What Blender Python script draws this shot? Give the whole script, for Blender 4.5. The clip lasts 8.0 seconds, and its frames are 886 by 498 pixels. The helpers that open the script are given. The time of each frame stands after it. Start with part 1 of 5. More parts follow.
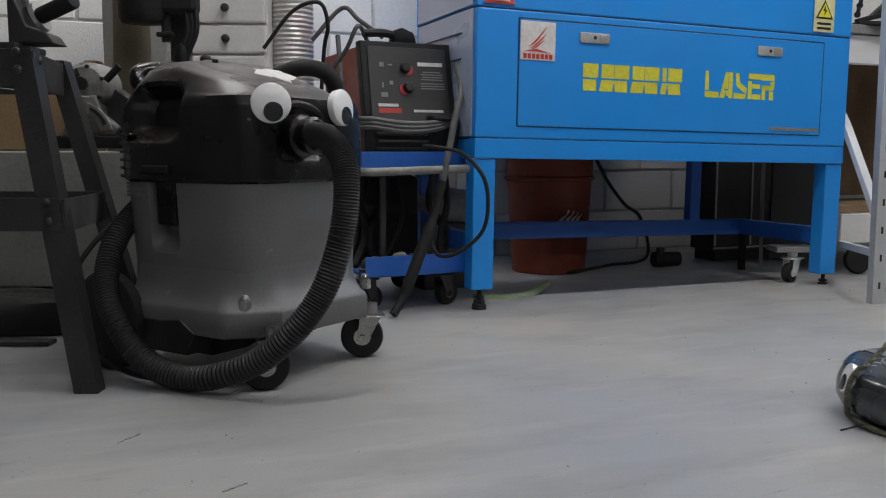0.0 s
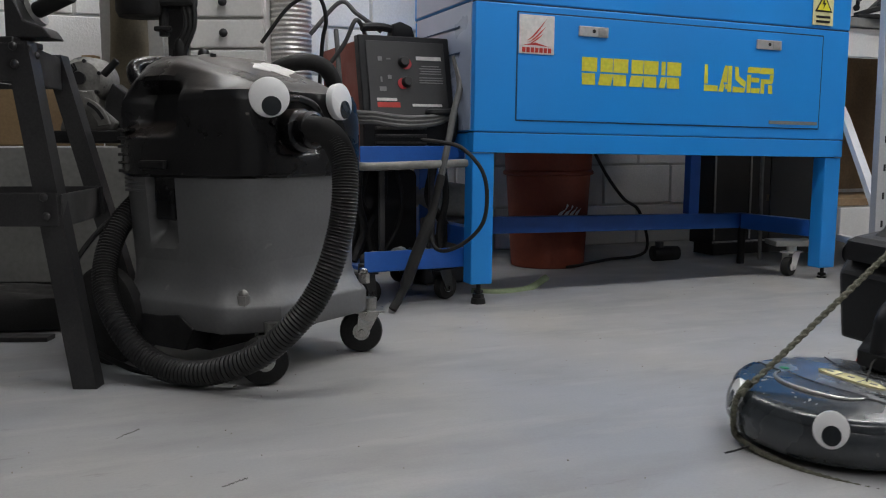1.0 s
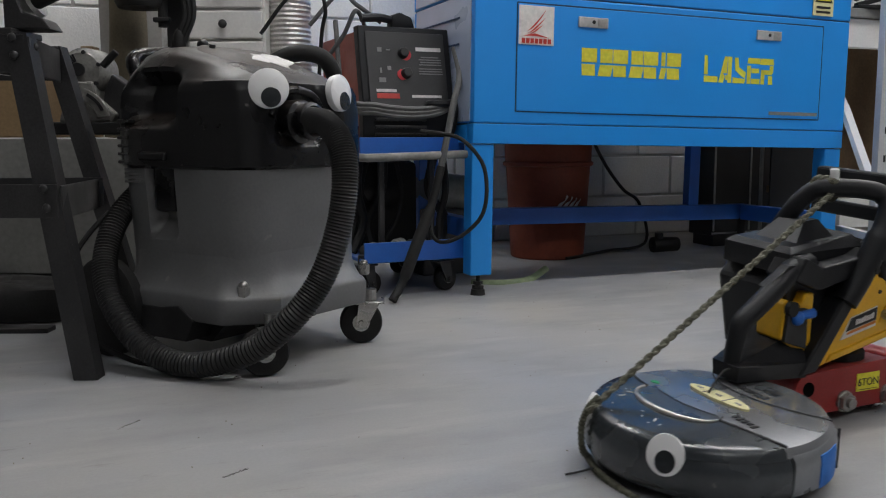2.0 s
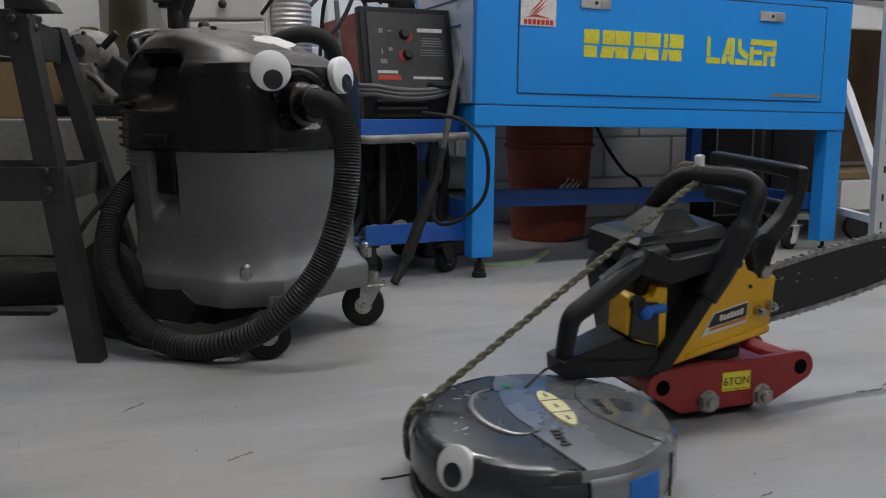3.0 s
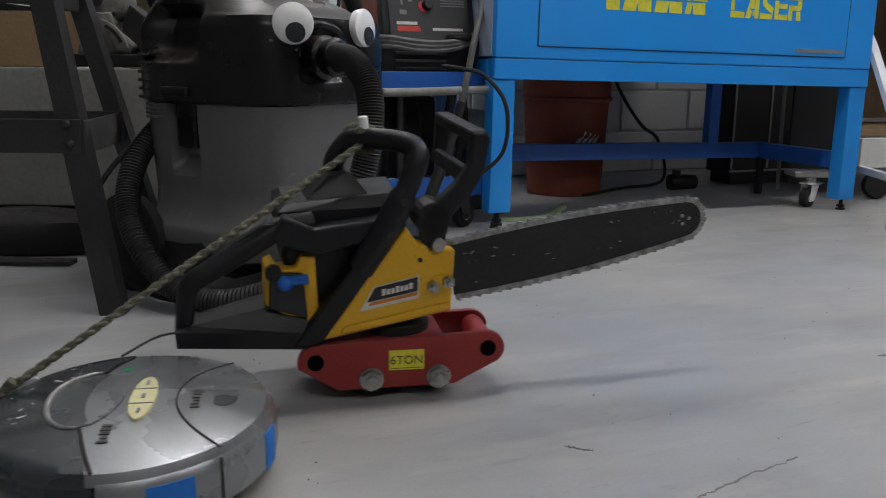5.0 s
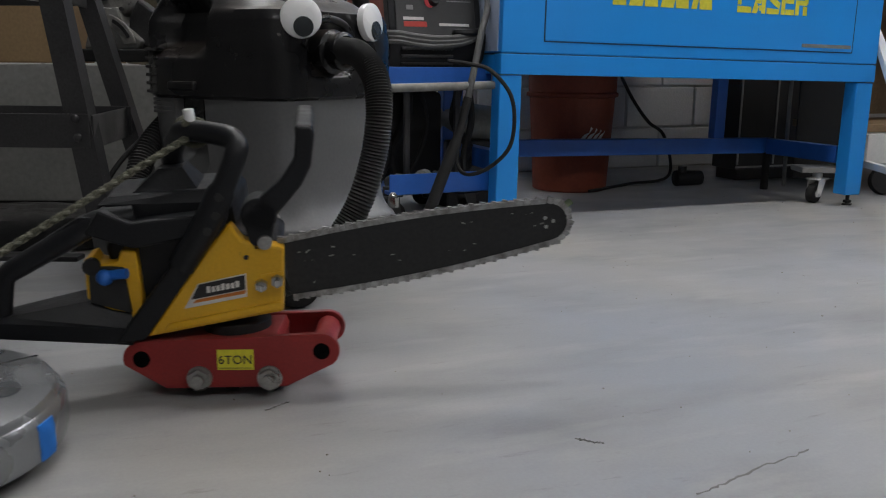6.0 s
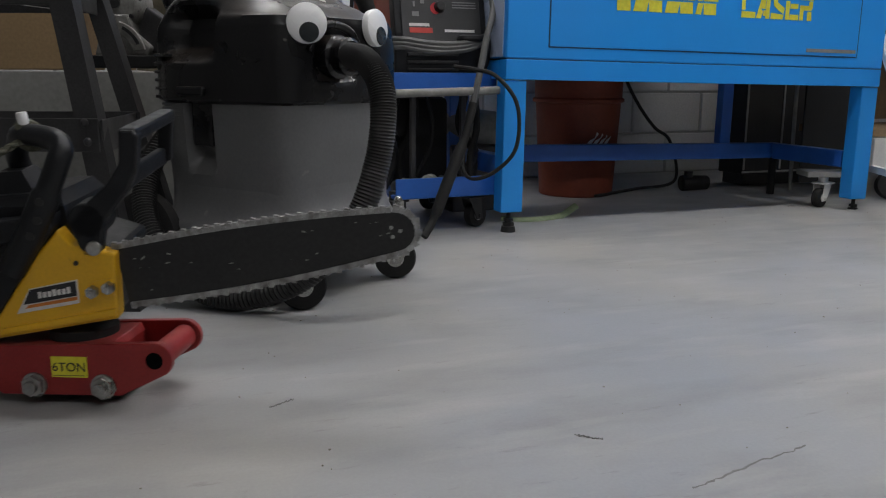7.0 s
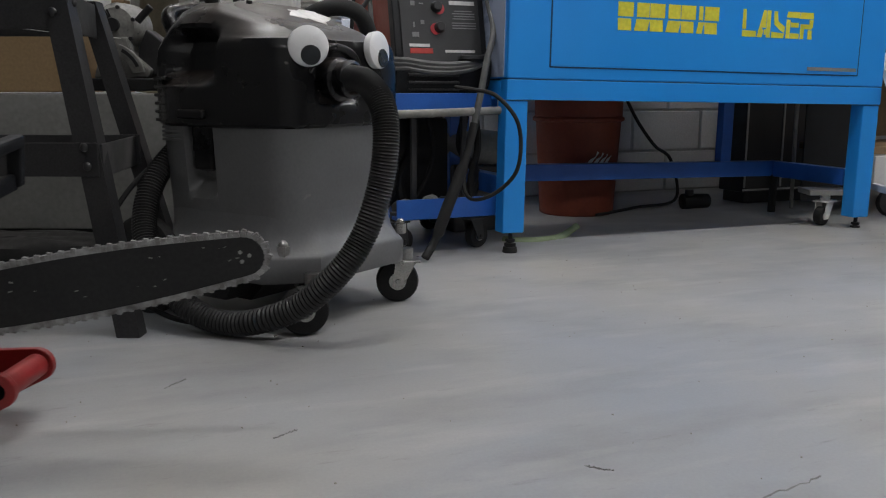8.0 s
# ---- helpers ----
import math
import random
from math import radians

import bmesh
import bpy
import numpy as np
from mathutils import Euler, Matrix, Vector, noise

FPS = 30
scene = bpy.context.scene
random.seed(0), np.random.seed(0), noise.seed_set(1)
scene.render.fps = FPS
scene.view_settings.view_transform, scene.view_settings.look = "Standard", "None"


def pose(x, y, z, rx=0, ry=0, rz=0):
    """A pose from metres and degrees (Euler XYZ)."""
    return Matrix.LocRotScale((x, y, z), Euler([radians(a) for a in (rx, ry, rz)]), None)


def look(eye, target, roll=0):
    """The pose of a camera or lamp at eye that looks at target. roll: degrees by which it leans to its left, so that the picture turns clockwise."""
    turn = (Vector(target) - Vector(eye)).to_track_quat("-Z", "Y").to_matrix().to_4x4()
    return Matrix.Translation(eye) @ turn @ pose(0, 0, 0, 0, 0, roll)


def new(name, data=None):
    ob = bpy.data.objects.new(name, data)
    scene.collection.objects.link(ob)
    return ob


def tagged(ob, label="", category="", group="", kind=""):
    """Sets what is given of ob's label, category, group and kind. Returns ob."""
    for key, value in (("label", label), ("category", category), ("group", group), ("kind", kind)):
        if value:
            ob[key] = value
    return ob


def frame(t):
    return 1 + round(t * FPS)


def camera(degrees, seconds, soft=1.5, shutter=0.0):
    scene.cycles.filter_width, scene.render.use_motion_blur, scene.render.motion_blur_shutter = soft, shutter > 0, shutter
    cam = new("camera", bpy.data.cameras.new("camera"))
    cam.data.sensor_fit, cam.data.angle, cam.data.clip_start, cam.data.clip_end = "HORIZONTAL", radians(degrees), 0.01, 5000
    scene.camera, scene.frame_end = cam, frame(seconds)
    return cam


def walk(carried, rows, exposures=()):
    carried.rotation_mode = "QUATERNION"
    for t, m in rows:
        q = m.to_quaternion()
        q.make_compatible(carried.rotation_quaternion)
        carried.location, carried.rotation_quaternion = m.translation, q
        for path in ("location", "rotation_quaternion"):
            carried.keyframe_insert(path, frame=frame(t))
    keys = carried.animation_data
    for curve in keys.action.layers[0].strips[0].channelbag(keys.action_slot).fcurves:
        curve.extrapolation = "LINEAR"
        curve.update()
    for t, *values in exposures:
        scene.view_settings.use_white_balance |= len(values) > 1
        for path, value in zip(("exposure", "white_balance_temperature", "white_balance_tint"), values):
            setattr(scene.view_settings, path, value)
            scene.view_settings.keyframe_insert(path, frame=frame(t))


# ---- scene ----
cam = camera(53.36, 8.0, soft=1.1, shutter=0.4)
PATH = [
    (0, pose(0.0000, 0.0000, 0.4900, 83.744, -0.000, 0.000)),
    (0.5, pose(-0.0023, 0.0045, 0.4885, 83.637, 0.025, -0.121)),
    (1, pose(-0.0014, 0.0036, 0.4884, 83.411, 0.117, -0.109)),
    (2.5, pose(-0.0013, 0.0013, 0.4897, 82.329, 0.152, -0.133)),
    (3, pose(-0.0092, 0.0039, 0.4948, 81.554, 0.075, -0.199)),
    (3.5, pose(-0.0150, 0.0028, 0.4967, 80.579, -0.154, -0.104)),
    (4, pose(-0.0233, 0.0079, 0.5031, 79.662, -0.377, 0.098)),
    (4.5, pose(-0.0297, 0.0094, 0.5015, 79.062, -0.405, 0.249)),
    (5, pose(-0.0386, 0.0131, 0.5106, 78.245, -0.545, 0.412)),
    (6.5, pose(-0.0496, 0.0107, 0.4978, 78.101, -0.337, 0.844)),
    (7, pose(-0.0354, -0.0110, 0.4952, 78.621, -0.262, 1.233)),
    (7.5, pose(-0.0354, -0.0092, 0.4973, 79.234, -0.139, 1.273)),
    (8, pose(-0.0488, 0.0121, 0.5073, 79.652, -0.026, 1.008)),
]
walk(cam, PATH)

# ---- world and light: an inside room lit by tube lamps under the ceiling ----
world = bpy.data.worlds.new("world")
scene.world = world
world.use_nodes = True
world.node_tree.nodes["Background"].inputs[0].default_value = (0.6, 0.7, 0.85, 1)
world.node_tree.nodes["Background"].inputs[1].default_value = 0.02
scene.view_settings.exposure = 0.0
TUBE_POWER = 42.0

ROOM = Matrix.Translation((0.089, 2.701, 0)) @ Matrix.Rotation(radians(22.1), 4, "Z")
WALL_V = 1.3


# ---- materials ----
def material(name, base, rough=0.5, metal=0.0, second=None, scale=6.0, amount=0.5, fine=90.0, grain=0.12, bump=0.1, coat=0.0,
             dust=None, dust_amount=0.0, spec=0.5, spots=None, spot_scale=30.0, spot_level=0.62, emit=0.0, random_tone=0.0):
    """Two scales of colour variation, grain bump, an optional layer of settled dust and small spots of wear."""
    m = bpy.data.materials.new(name)
    m.use_nodes = True
    nt = m.node_tree
    bsdf = nt.nodes["Principled BSDF"]
    link = nt.links.new

    def node(kind, **values):
        n = nt.nodes.new(kind)
        for k, v in values.items():
            n.inputs[k].default_value = v
        return n

    def mix(factor, a, b, blend="MIX"):
        n = nt.nodes.new("ShaderNodeMix")
        n.data_type, n.blend_type = "RGBA", blend
        for socket, value in ((n.inputs[0], factor), (n.inputs[6], a), (n.inputs[7], b)):
            if hasattr(value, "links"):
                link(value, socket)
            else:
                socket.default_value = value
        return n.outputs[2]

    def ramp(value, lo, hi):
        n = node("ShaderNodeMapRange")
        n.inputs[1].default_value, n.inputs[2].default_value = lo, hi
        link(value, n.inputs[0])
        return n.outputs[0]

    coord = nt.nodes.new("ShaderNodeTexCoord").outputs["Object"]

    def noise_of(s, detail=4.0):
        n = node("ShaderNodeTexNoise", Scale=s, Detail=detail)
        link(coord, n.inputs["Vector"])
        return n.outputs[0]

    rgb = (*base, 1)
    other = (*(second or [c * 0.7 for c in base]), 1)
    big = ramp(noise_of(scale), 0.35, 0.68)
    scaled = nt.nodes.new("ShaderNodeMath")
    scaled.operation = "MULTIPLY"
    scaled.inputs[1].default_value = amount
    link(big, scaled.inputs[0])
    colour = mix(scaled.outputs[0], rgb, other)
    small = noise_of(fine, 3.0)
    tone = ramp(small, 0.25, 0.75)
    shade = nt.nodes.new("ShaderNodeMapRange")
    shade.inputs[3].default_value, shade.inputs[4].default_value = 1 - grain, 1 + grain
    link(tone, shade.inputs[0])
    colour = mix(1.0, colour, shade.outputs[0], "MULTIPLY")
    if random_tone:
        info = nt.nodes.new("ShaderNodeObjectInfo")
        vary = nt.nodes.new("ShaderNodeMapRange")
        vary.inputs[3].default_value, vary.inputs[4].default_value = 1 - random_tone, 1 + random_tone
        link(info.outputs["Random"], vary.inputs[0])
        colour = mix(1.0, colour, vary.outputs[0], "MULTIPLY")
    if spots:
        level = ramp(noise_of(spot_scale, 6.0), spot_level, spot_level + 0.05)
        colour = mix(level, colour, (*spots, 1))
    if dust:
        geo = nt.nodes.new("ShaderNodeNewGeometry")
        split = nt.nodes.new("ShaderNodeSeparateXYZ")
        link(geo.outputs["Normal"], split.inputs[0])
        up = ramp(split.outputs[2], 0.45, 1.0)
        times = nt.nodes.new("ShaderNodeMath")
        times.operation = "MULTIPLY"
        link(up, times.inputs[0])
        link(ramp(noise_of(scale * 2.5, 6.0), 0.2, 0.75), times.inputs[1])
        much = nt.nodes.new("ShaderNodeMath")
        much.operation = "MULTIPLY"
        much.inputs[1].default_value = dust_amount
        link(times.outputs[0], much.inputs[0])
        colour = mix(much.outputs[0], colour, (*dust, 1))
    link(colour, bsdf.inputs["Base Color"])
    bsdf.inputs["Metallic"].default_value = metal
    bsdf.inputs["Specular IOR Level"].default_value = spec
    gloss = nt.nodes.new("ShaderNodeMapRange")
    gloss.inputs[3].default_value, gloss.inputs[4].default_value = max(rough - 0.1, 0.03), min(rough + 0.12, 1)
    link(big, gloss.inputs[0])
    link(gloss.outputs[0], bsdf.inputs["Roughness"])
    if coat:
        bsdf.inputs["Coat Weight"].default_value = coat
        bsdf.inputs["Coat Roughness"].default_value = 0.25
    if bump:
        b = node("ShaderNodeBump", Strength=bump, Distance=0.002)
        link(small, b.inputs["Height"])
        link(b.outputs[0], bsdf.inputs["Normal"])
    if emit:
        bsdf.inputs["Emission Color"].default_value = (0.975, 0.97, 0.975, 1)
        bsdf.inputs["Emission Strength"].default_value = emit
    return m


SAW_CAST = material("dusty_casting", (0.25, 0.245, 0.23), 0.55, metal=0.2, second=(0.14, 0.135, 0.125), scale=22, amount=0.9, fine=150, grain=0.2, spots=(0.06, 0.06, 0.06), spot_scale=45, spot_level=0.66)
LATCH = material("latch_chrome", (0.5, 0.5, 0.5), 0.4, metal=0.3, scale=20)
SIDE_GREY = material("pale_side_tone", (0.36, 0.42, 0.56), 0.35, scale=3, amount=0.4, fine=200, grain=0.03, coat=0.2)
def floor_paint():
    """Worn grey floor paint: cool and warm drifts, drag streaks, small dark specks, soft unevenness."""
    m = bpy.data.materials.new("painted_concrete")
    m.use_nodes = True
    nt = m.node_tree
    bsdf, link = nt.nodes["Principled BSDF"], nt.links.new
    coord = nt.nodes.new("ShaderNodeTexCoord").outputs["Object"]

    def noise(scale, detail=5.0, stretch=(1, 1, 1), turn=0.0, rough=0.55):
        mapping = nt.nodes.new("ShaderNodeMapping")
        mapping.inputs["Scale"].default_value = stretch
        mapping.inputs["Rotation"].default_value = (0, 0, radians(turn))
        n = nt.nodes.new("ShaderNodeTexNoise")
        n.inputs["Scale"].default_value, n.inputs["Detail"].default_value, n.inputs["Roughness"].default_value = scale, detail, rough
        link(coord, mapping.inputs["Vector"])
        link(mapping.outputs[0], n.inputs["Vector"])
        return n.outputs[0]

    def between(value, lo, hi, a=0.0, b=1.0):
        n = nt.nodes.new("ShaderNodeMapRange")
        for k, v in zip((1, 2, 3, 4), (lo, hi, a, b)):
            n.inputs[k].default_value = v
        link(value, n.inputs[0])
        return n.outputs[0]

    def mix(factor, a, b, blend="MIX"):
        n = nt.nodes.new("ShaderNodeMix")
        n.data_type, n.blend_type = "RGBA", blend
        for socket, value in ((n.inputs[0], factor), (n.inputs[6], a), (n.inputs[7], b)):
            if hasattr(value, "links"):
                link(value, socket)
            else:
                socket.default_value = value
        return n.outputs[2]

    colour = mix(between(noise(1.2, 4), 0.36, 0.66), (0.315, 0.325, 0.342, 1), (0.36, 0.344, 0.315, 1))
    colour = mix(between(noise(2.6, 6, (1, 2.4, 1), 20), 0.48, 0.72, 0.0, 0.8), colour, (0.25, 0.25, 0.25, 1))
    colour = mix(between(noise(3.4, 6, (1, 3.5, 1), -12), 0.54, 0.74, 0.0, 0.6), colour, (0.43, 0.42, 0.405, 1))
    colour = mix(between(noise(9, 8, (1, 4, 1), 35, 0.7), 0.60, 0.70, 0.0, 0.5), colour, (0.2, 0.19, 0.18, 1))
    colour = mix(between(noise(48, 5, rough=0.7), 0.70, 0.76, 0.0, 0.55), colour, (0.15, 0.14, 0.13, 1))
    colour = mix(1.0, colour, between(noise(180, 3), 0.2, 0.8, 0.95, 1.05), "MULTIPLY")
    link(colour, bsdf.inputs["Base Color"])
    link(between(noise(2.2, 6), 0.3, 0.7, 0.36, 0.58), bsdf.inputs["Roughness"])
    bsdf.inputs["Specular IOR Level"].default_value = 0.45
    bump = nt.nodes.new("ShaderNodeBump")
    bump.inputs["Strength"].default_value, bump.inputs["Distance"].default_value = 0.12, 0.004
    link(noise(14, 4), bump.inputs["Height"])
    link(bump.outputs[0], bsdf.inputs["Normal"])
    return m


FLOOR = floor_paint()
WALL = material("painted_block", (0.82, 0.815, 0.80), 0.6, second=(0.75, 0.74, 0.72), scale=3, fine=120, grain=0.06, bump=0.5, random_tone=0.04)
MORTAR = material("mortar", (0.62, 0.61, 0.59), 0.8, scale=8, fine=150, bump=0.5)
# Dark grey of the unseen ceiling and walls, so they bounce less light.
DARKENED_PLASTER = material("darkened_plaster", (0.22, 0.217, 0.21), 0.8, scale=2)
BLUE = material("blue_enamel", (0.012, 0.265, 0.76), 0.44, second=(0.011, 0.245, 0.71), scale=3, amount=0.5, fine=300, grain=0.03, bump=0.06, coat=0.05,
                dust=(0.3, 0.33, 0.36), dust_amount=0.4)
BLUE_SEAM = material("dark_seam", (0.01, 0.04, 0.11), 0.6, scale=8)
# The cart's own blue; on the laser's rear legs and post it paints shade.
CART_AND_SHADE_BLUE = material("cart_and_shade_blue", (0.02, 0.12, 0.48), 0.4, scale=9, fine=200, grain=0.06, dust=(0.25, 0.25, 0.25), dust_amount=0.4)
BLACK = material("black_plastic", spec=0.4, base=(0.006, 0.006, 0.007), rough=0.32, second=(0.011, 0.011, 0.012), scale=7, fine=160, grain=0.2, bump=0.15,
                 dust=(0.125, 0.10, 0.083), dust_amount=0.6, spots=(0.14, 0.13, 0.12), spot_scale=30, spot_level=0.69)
SAW_BLACK = material("saw_plastic", base=(0.008, 0.0086, 0.0105), rough=0.46, spec=0.3, second=(0.015, 0.016, 0.019), scale=12, fine=260, grain=0.2, bump=0.2, dust=(0.05, 0.052, 0.056), dust_amount=0.18)
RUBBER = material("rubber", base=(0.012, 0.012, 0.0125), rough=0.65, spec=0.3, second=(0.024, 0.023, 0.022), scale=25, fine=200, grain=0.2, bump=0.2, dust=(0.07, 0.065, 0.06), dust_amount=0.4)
HOSE = material("hose_plastic", base=(0.014, 0.014, 0.015), rough=0.45, spec=0.3, second=(0.026, 0.025, 0.024), scale=9, fine=200, grain=0.2, dust=(0.08, 0.075, 0.07), dust_amount=0.4)
TUB = material("grey_tub", (0.145, 0.147, 0.15), 0.42, second=(0.105, 0.105, 0.108), scale=4, amount=0.8, fine=140, grain=0.07, bump=0.1,
               dust=(0.3, 0.29, 0.28), dust_amount=0.4, spots=(0.2, 0.195, 0.19), spot_scale=20, spot_level=0.72)
STEEL = material("zinc_steel", (0.42, 0.415, 0.40), 0.3, metal=1.0, scale=20, fine=200, grain=0.15)
DARK_STEEL = material("dark_steel", (0.034, 0.034, 0.036), 0.4, metal=0.3, second=(0.062, 0.06, 0.06), scale=8, fine=220, grain=0.2, dust=(0.12, 0.115, 0.11), dust_amount=0.3,
                      spots=(0.18, 0.175, 0.17), spot_scale=50, spot_level=0.73)
RED = material("red_enamel", (0.28, 0.018, 0.017), 0.42, second=(0.21, 0.016, 0.015), scale=14, fine=220, grain=0.12, bump=0.12, dust=(0.32, 0.16, 0.15), dust_amount=0.35,
               spots=(0.1, 0.03, 0.03), spot_scale=45, spot_level=0.72)
YELLOW = material("yellow_plastic", (0.72, 0.40, 0.012), 0.4, second=(0.62, 0.33, 0.01), scale=10, fine=200, grain=0.06, bump=0.08, spots=(0.25, 0.16, 0.04), spot_scale=55, spot_level=0.74)
LABEL_YELLOW = material("label_yellow", (0.75, 0.68, 0.04), 0.45, scale=20, amount=0.2)
LETTER_YELLOW = material("letter_yellow", (0.68, 0.62, 0.05), 0.5, scale=20, amount=0.2)
WHITE = material("white_plastic", (0.82, 0.82, 0.82), 0.3, second=(0.76, 0.76, 0.76), scale=10, grain=0.02, bump=0.02, coat=0.5)
WHITE_PAINT = material("white_paint", (0.74, 0.73, 0.71), 0.5, second=(0.65, 0.63, 0.6), scale=7, fine=120, grain=0.05)
STICKER = material("sticker_white", (0.7, 0.68, 0.66), 0.5, scale=15, amount=0.3)
STICKER_RED = material("sticker_red", (0.5, 0.04, 0.03), 0.5, scale=15, amount=0.3)
INK = material("black_ink", (0.015, 0.015, 0.016), 0.5, scale=20)
GREY_INK = material("grey_ink", (0.22, 0.22, 0.22), 0.5, scale=20)
PUPIL = material("pupil_black", (0.012, 0.016, 0.02), 0.2, scale=20, coat=0.5)
SILVER = material("silver_plastic", (0.28, 0.29, 0.305), 0.27, metal=0.6, second=(0.26, 0.268, 0.282), scale=9, fine=250, grain=0.05, bump=0.04, coat=0.3)
DARK_GLOSS = material("dark_gloss_plastic", (0.022, 0.027, 0.032), 0.22, second=(0.045, 0.052, 0.06), scale=11, fine=200, grain=0.12, bump=0.05, coat=0.6)
PALE_YELLOW = material("pale_yellow_rubber", (0.72, 0.68, 0.38), 0.5, scale=20, amount=0.3)
TAPE = material("blue_tape", (0.01, 0.17, 0.62), 0.6, scale=30, amount=0.4)
ROPE = material("braided_rope", (0.115, 0.112, 0.08), 0.85, second=(0.07, 0.07, 0.05), scale=120, amount=0.9, fine=420, grain=0.45, bump=0.6)
DULL_WHITE = material("dull_white_board", (0.4, 0.395, 0.38), 0.6, second=(0.32, 0.31, 0.3), scale=4, fine=90, grain=0.08)
BORE_SHADE = material("bore_shade", (0.003, 0.003, 0.003), 0.9, scale=20, spec=0.05)
LABEL_ORANGE = material("label_orange", (0.62, 0.2, 0.03), 0.5, scale=20)
ROPE_PALE = material("braided_rope_pale", (0.2, 0.195, 0.15), 0.85, second=(0.1, 0.1, 0.075), scale=120, amount=0.8, fine=420, grain=0.4, bump=0.6)
GREEN_WINDOW = material("green_window", (0.03, 0.35, 0.12), 0.3, scale=10)
CHIP = material("chipped_paint", (0.5, 0.5, 0.49), 0.6, scale=30)
DARK_GREY_GLOSS = material("dark_grey_gloss", (0.045, 0.05, 0.056), 0.3, second=(0.06, 0.065, 0.07), scale=11, fine=200, grain=0.1, bump=0.04, coat=0.4)
PALE_STEEL = material("pale_painted_steel", (0.5, 0.51, 0.53), 0.45, second=(0.42, 0.43, 0.45), scale=9, fine=150, grain=0.08)
ORANGE = material("orange_bucket", (0.19, 0.033, 0.012), 0.65, second=(0.13, 0.024, 0.01), scale=6)
WOOD = material("old_wood", (0.26, 0.17, 0.09), 0.65, second=(0.17, 0.11, 0.06), scale=5, amount=0.9, fine=80, grain=0.2)
CARD = material("cardboard", (0.30, 0.20, 0.105), 0.8, second=(0.24, 0.16, 0.08), scale=4, fine=100)
GREY_BOARD = material("grey_board", (0.24, 0.236, 0.225), 0.6, second=(0.18, 0.177, 0.168), scale=3, amount=0.8, fine=70)
CANVAS = material("tan_canvas", (0.17, 0.145, 0.10), 0.85, second=(0.11, 0.095, 0.065), scale=5, fine=150, grain=0.15)
ALUMINIUM = material("aluminium", (0.5, 0.5, 0.49), 0.42, metal=0.7, second=(0.38, 0.37, 0.35), scale=14, fine=150, grain=0.15, dust=(0.3, 0.27, 0.23), dust_amount=0.6)
FOIL = material("duct_foil", (0.6, 0.59, 0.57), 0.38, metal=0.45, second=(0.48, 0.46, 0.43), scale=20, fine=150, grain=0.15)
MIG_PANEL = material("control_panel", (0.03, 0.03, 0.032), 0.45, scale=12, fine=250, grain=0.12)
MIG_RED = material("welder_red", (0.30, 0.06, 0.035), 0.5, scale=9)
KNOB_RED = material("knob_red", (0.5, 0.03, 0.04), 0.5, scale=9)
CABLE = material("grey_cable", (0.10, 0.10, 0.10), 0.6, scale=20, dust=(0.2, 0.2, 0.19), dust_amount=0.5)
DUSTY_GREY = material("dusty_grey_pipe", (0.27, 0.27, 0.25), 0.6, second=(0.17, 0.17, 0.16), scale=14, amount=0.9)
CABLE_BLUE = material("valve_blue", (0.015, 0.14, 0.55), 0.45, scale=20)
CHAIN = material("chain_steel", (0.42, 0.42, 0.42), 0.45, metal=0.6, second=(0.12, 0.11, 0.1), scale=60, amount=0.8)
BAR_BLACK = material("bar_paint", spec=0.35, base=(0.016, 0.016, 0.017), rough=0.5, second=(0.03, 0.03, 0.03), scale=14, fine=160, grain=0.25, bump=0.15, spots=(0.16, 0.15, 0.13), spot_scale=22, spot_level=0.70)
LAMP = material("lamp_diffuser", (0.9, 0.9, 0.9), 0.5, scale=5, bump=0, emit=TUBE_POWER)
TOP_DUST = material("dusty_plate", (0.06, 0.05, 0.044), 0.5, second=(0.10, 0.085, 0.075), scale=14, amount=0.8, fine=200, grain=0.2, spots=(0.02, 0.02, 0.02), spot_scale=30, spot_level=0.66)
SCRATCH = material("scratched_paint", (0.2, 0.195, 0.185), 0.7, scale=30)
DEBRIS = material("sawdust_chips", (0.30, 0.27, 0.23), 0.8, scale=30, amount=0.9)


# ---- mesh helpers ----
def part(name, bm, mat, parent=None, label="", smooth=False, m=None):
    bmesh.ops.recalc_face_normals(bm, faces=bm.faces)
    me = bpy.data.meshes.new(name)
    bm.to_mesh(me)
    bm.free()
    me.materials.append(mat)
    if smooth:
        for p in me.polygons:
            p.use_smooth = True
        me.set_sharp_from_angle(angle=radians(38))
    ob = new(name, me)
    if parent:
        ob.parent = parent
    if m is not None:
        ob.matrix_basis = m
    if label:
        ob["label"] = label
    return ob


def thing(name, label, category, m=None, group="", kind=""):
    ob = new(name)
    ob.empty_display_size = 0.05
    if m is not None:
        ob.matrix_basis = m
    return tagged(ob, label, category, group, kind)


def box(size, centre, bevel=0.0, rot=None, bm=None, segments=2):
    bm = bm or bmesh.new()
    m = Matrix.Translation(centre) @ (rot or Matrix()) @ Matrix.Diagonal((*size, 1))
    verts = bmesh.ops.create_cube(bm, size=1, matrix=m)["verts"]
    if bevel:
        edges = list({e for v in verts for e in v.link_edges})
        bmesh.ops.bevel(bm, geom=edges, offset=bevel, segments=segments, affect="EDGES", profile=0.5)
    return bm


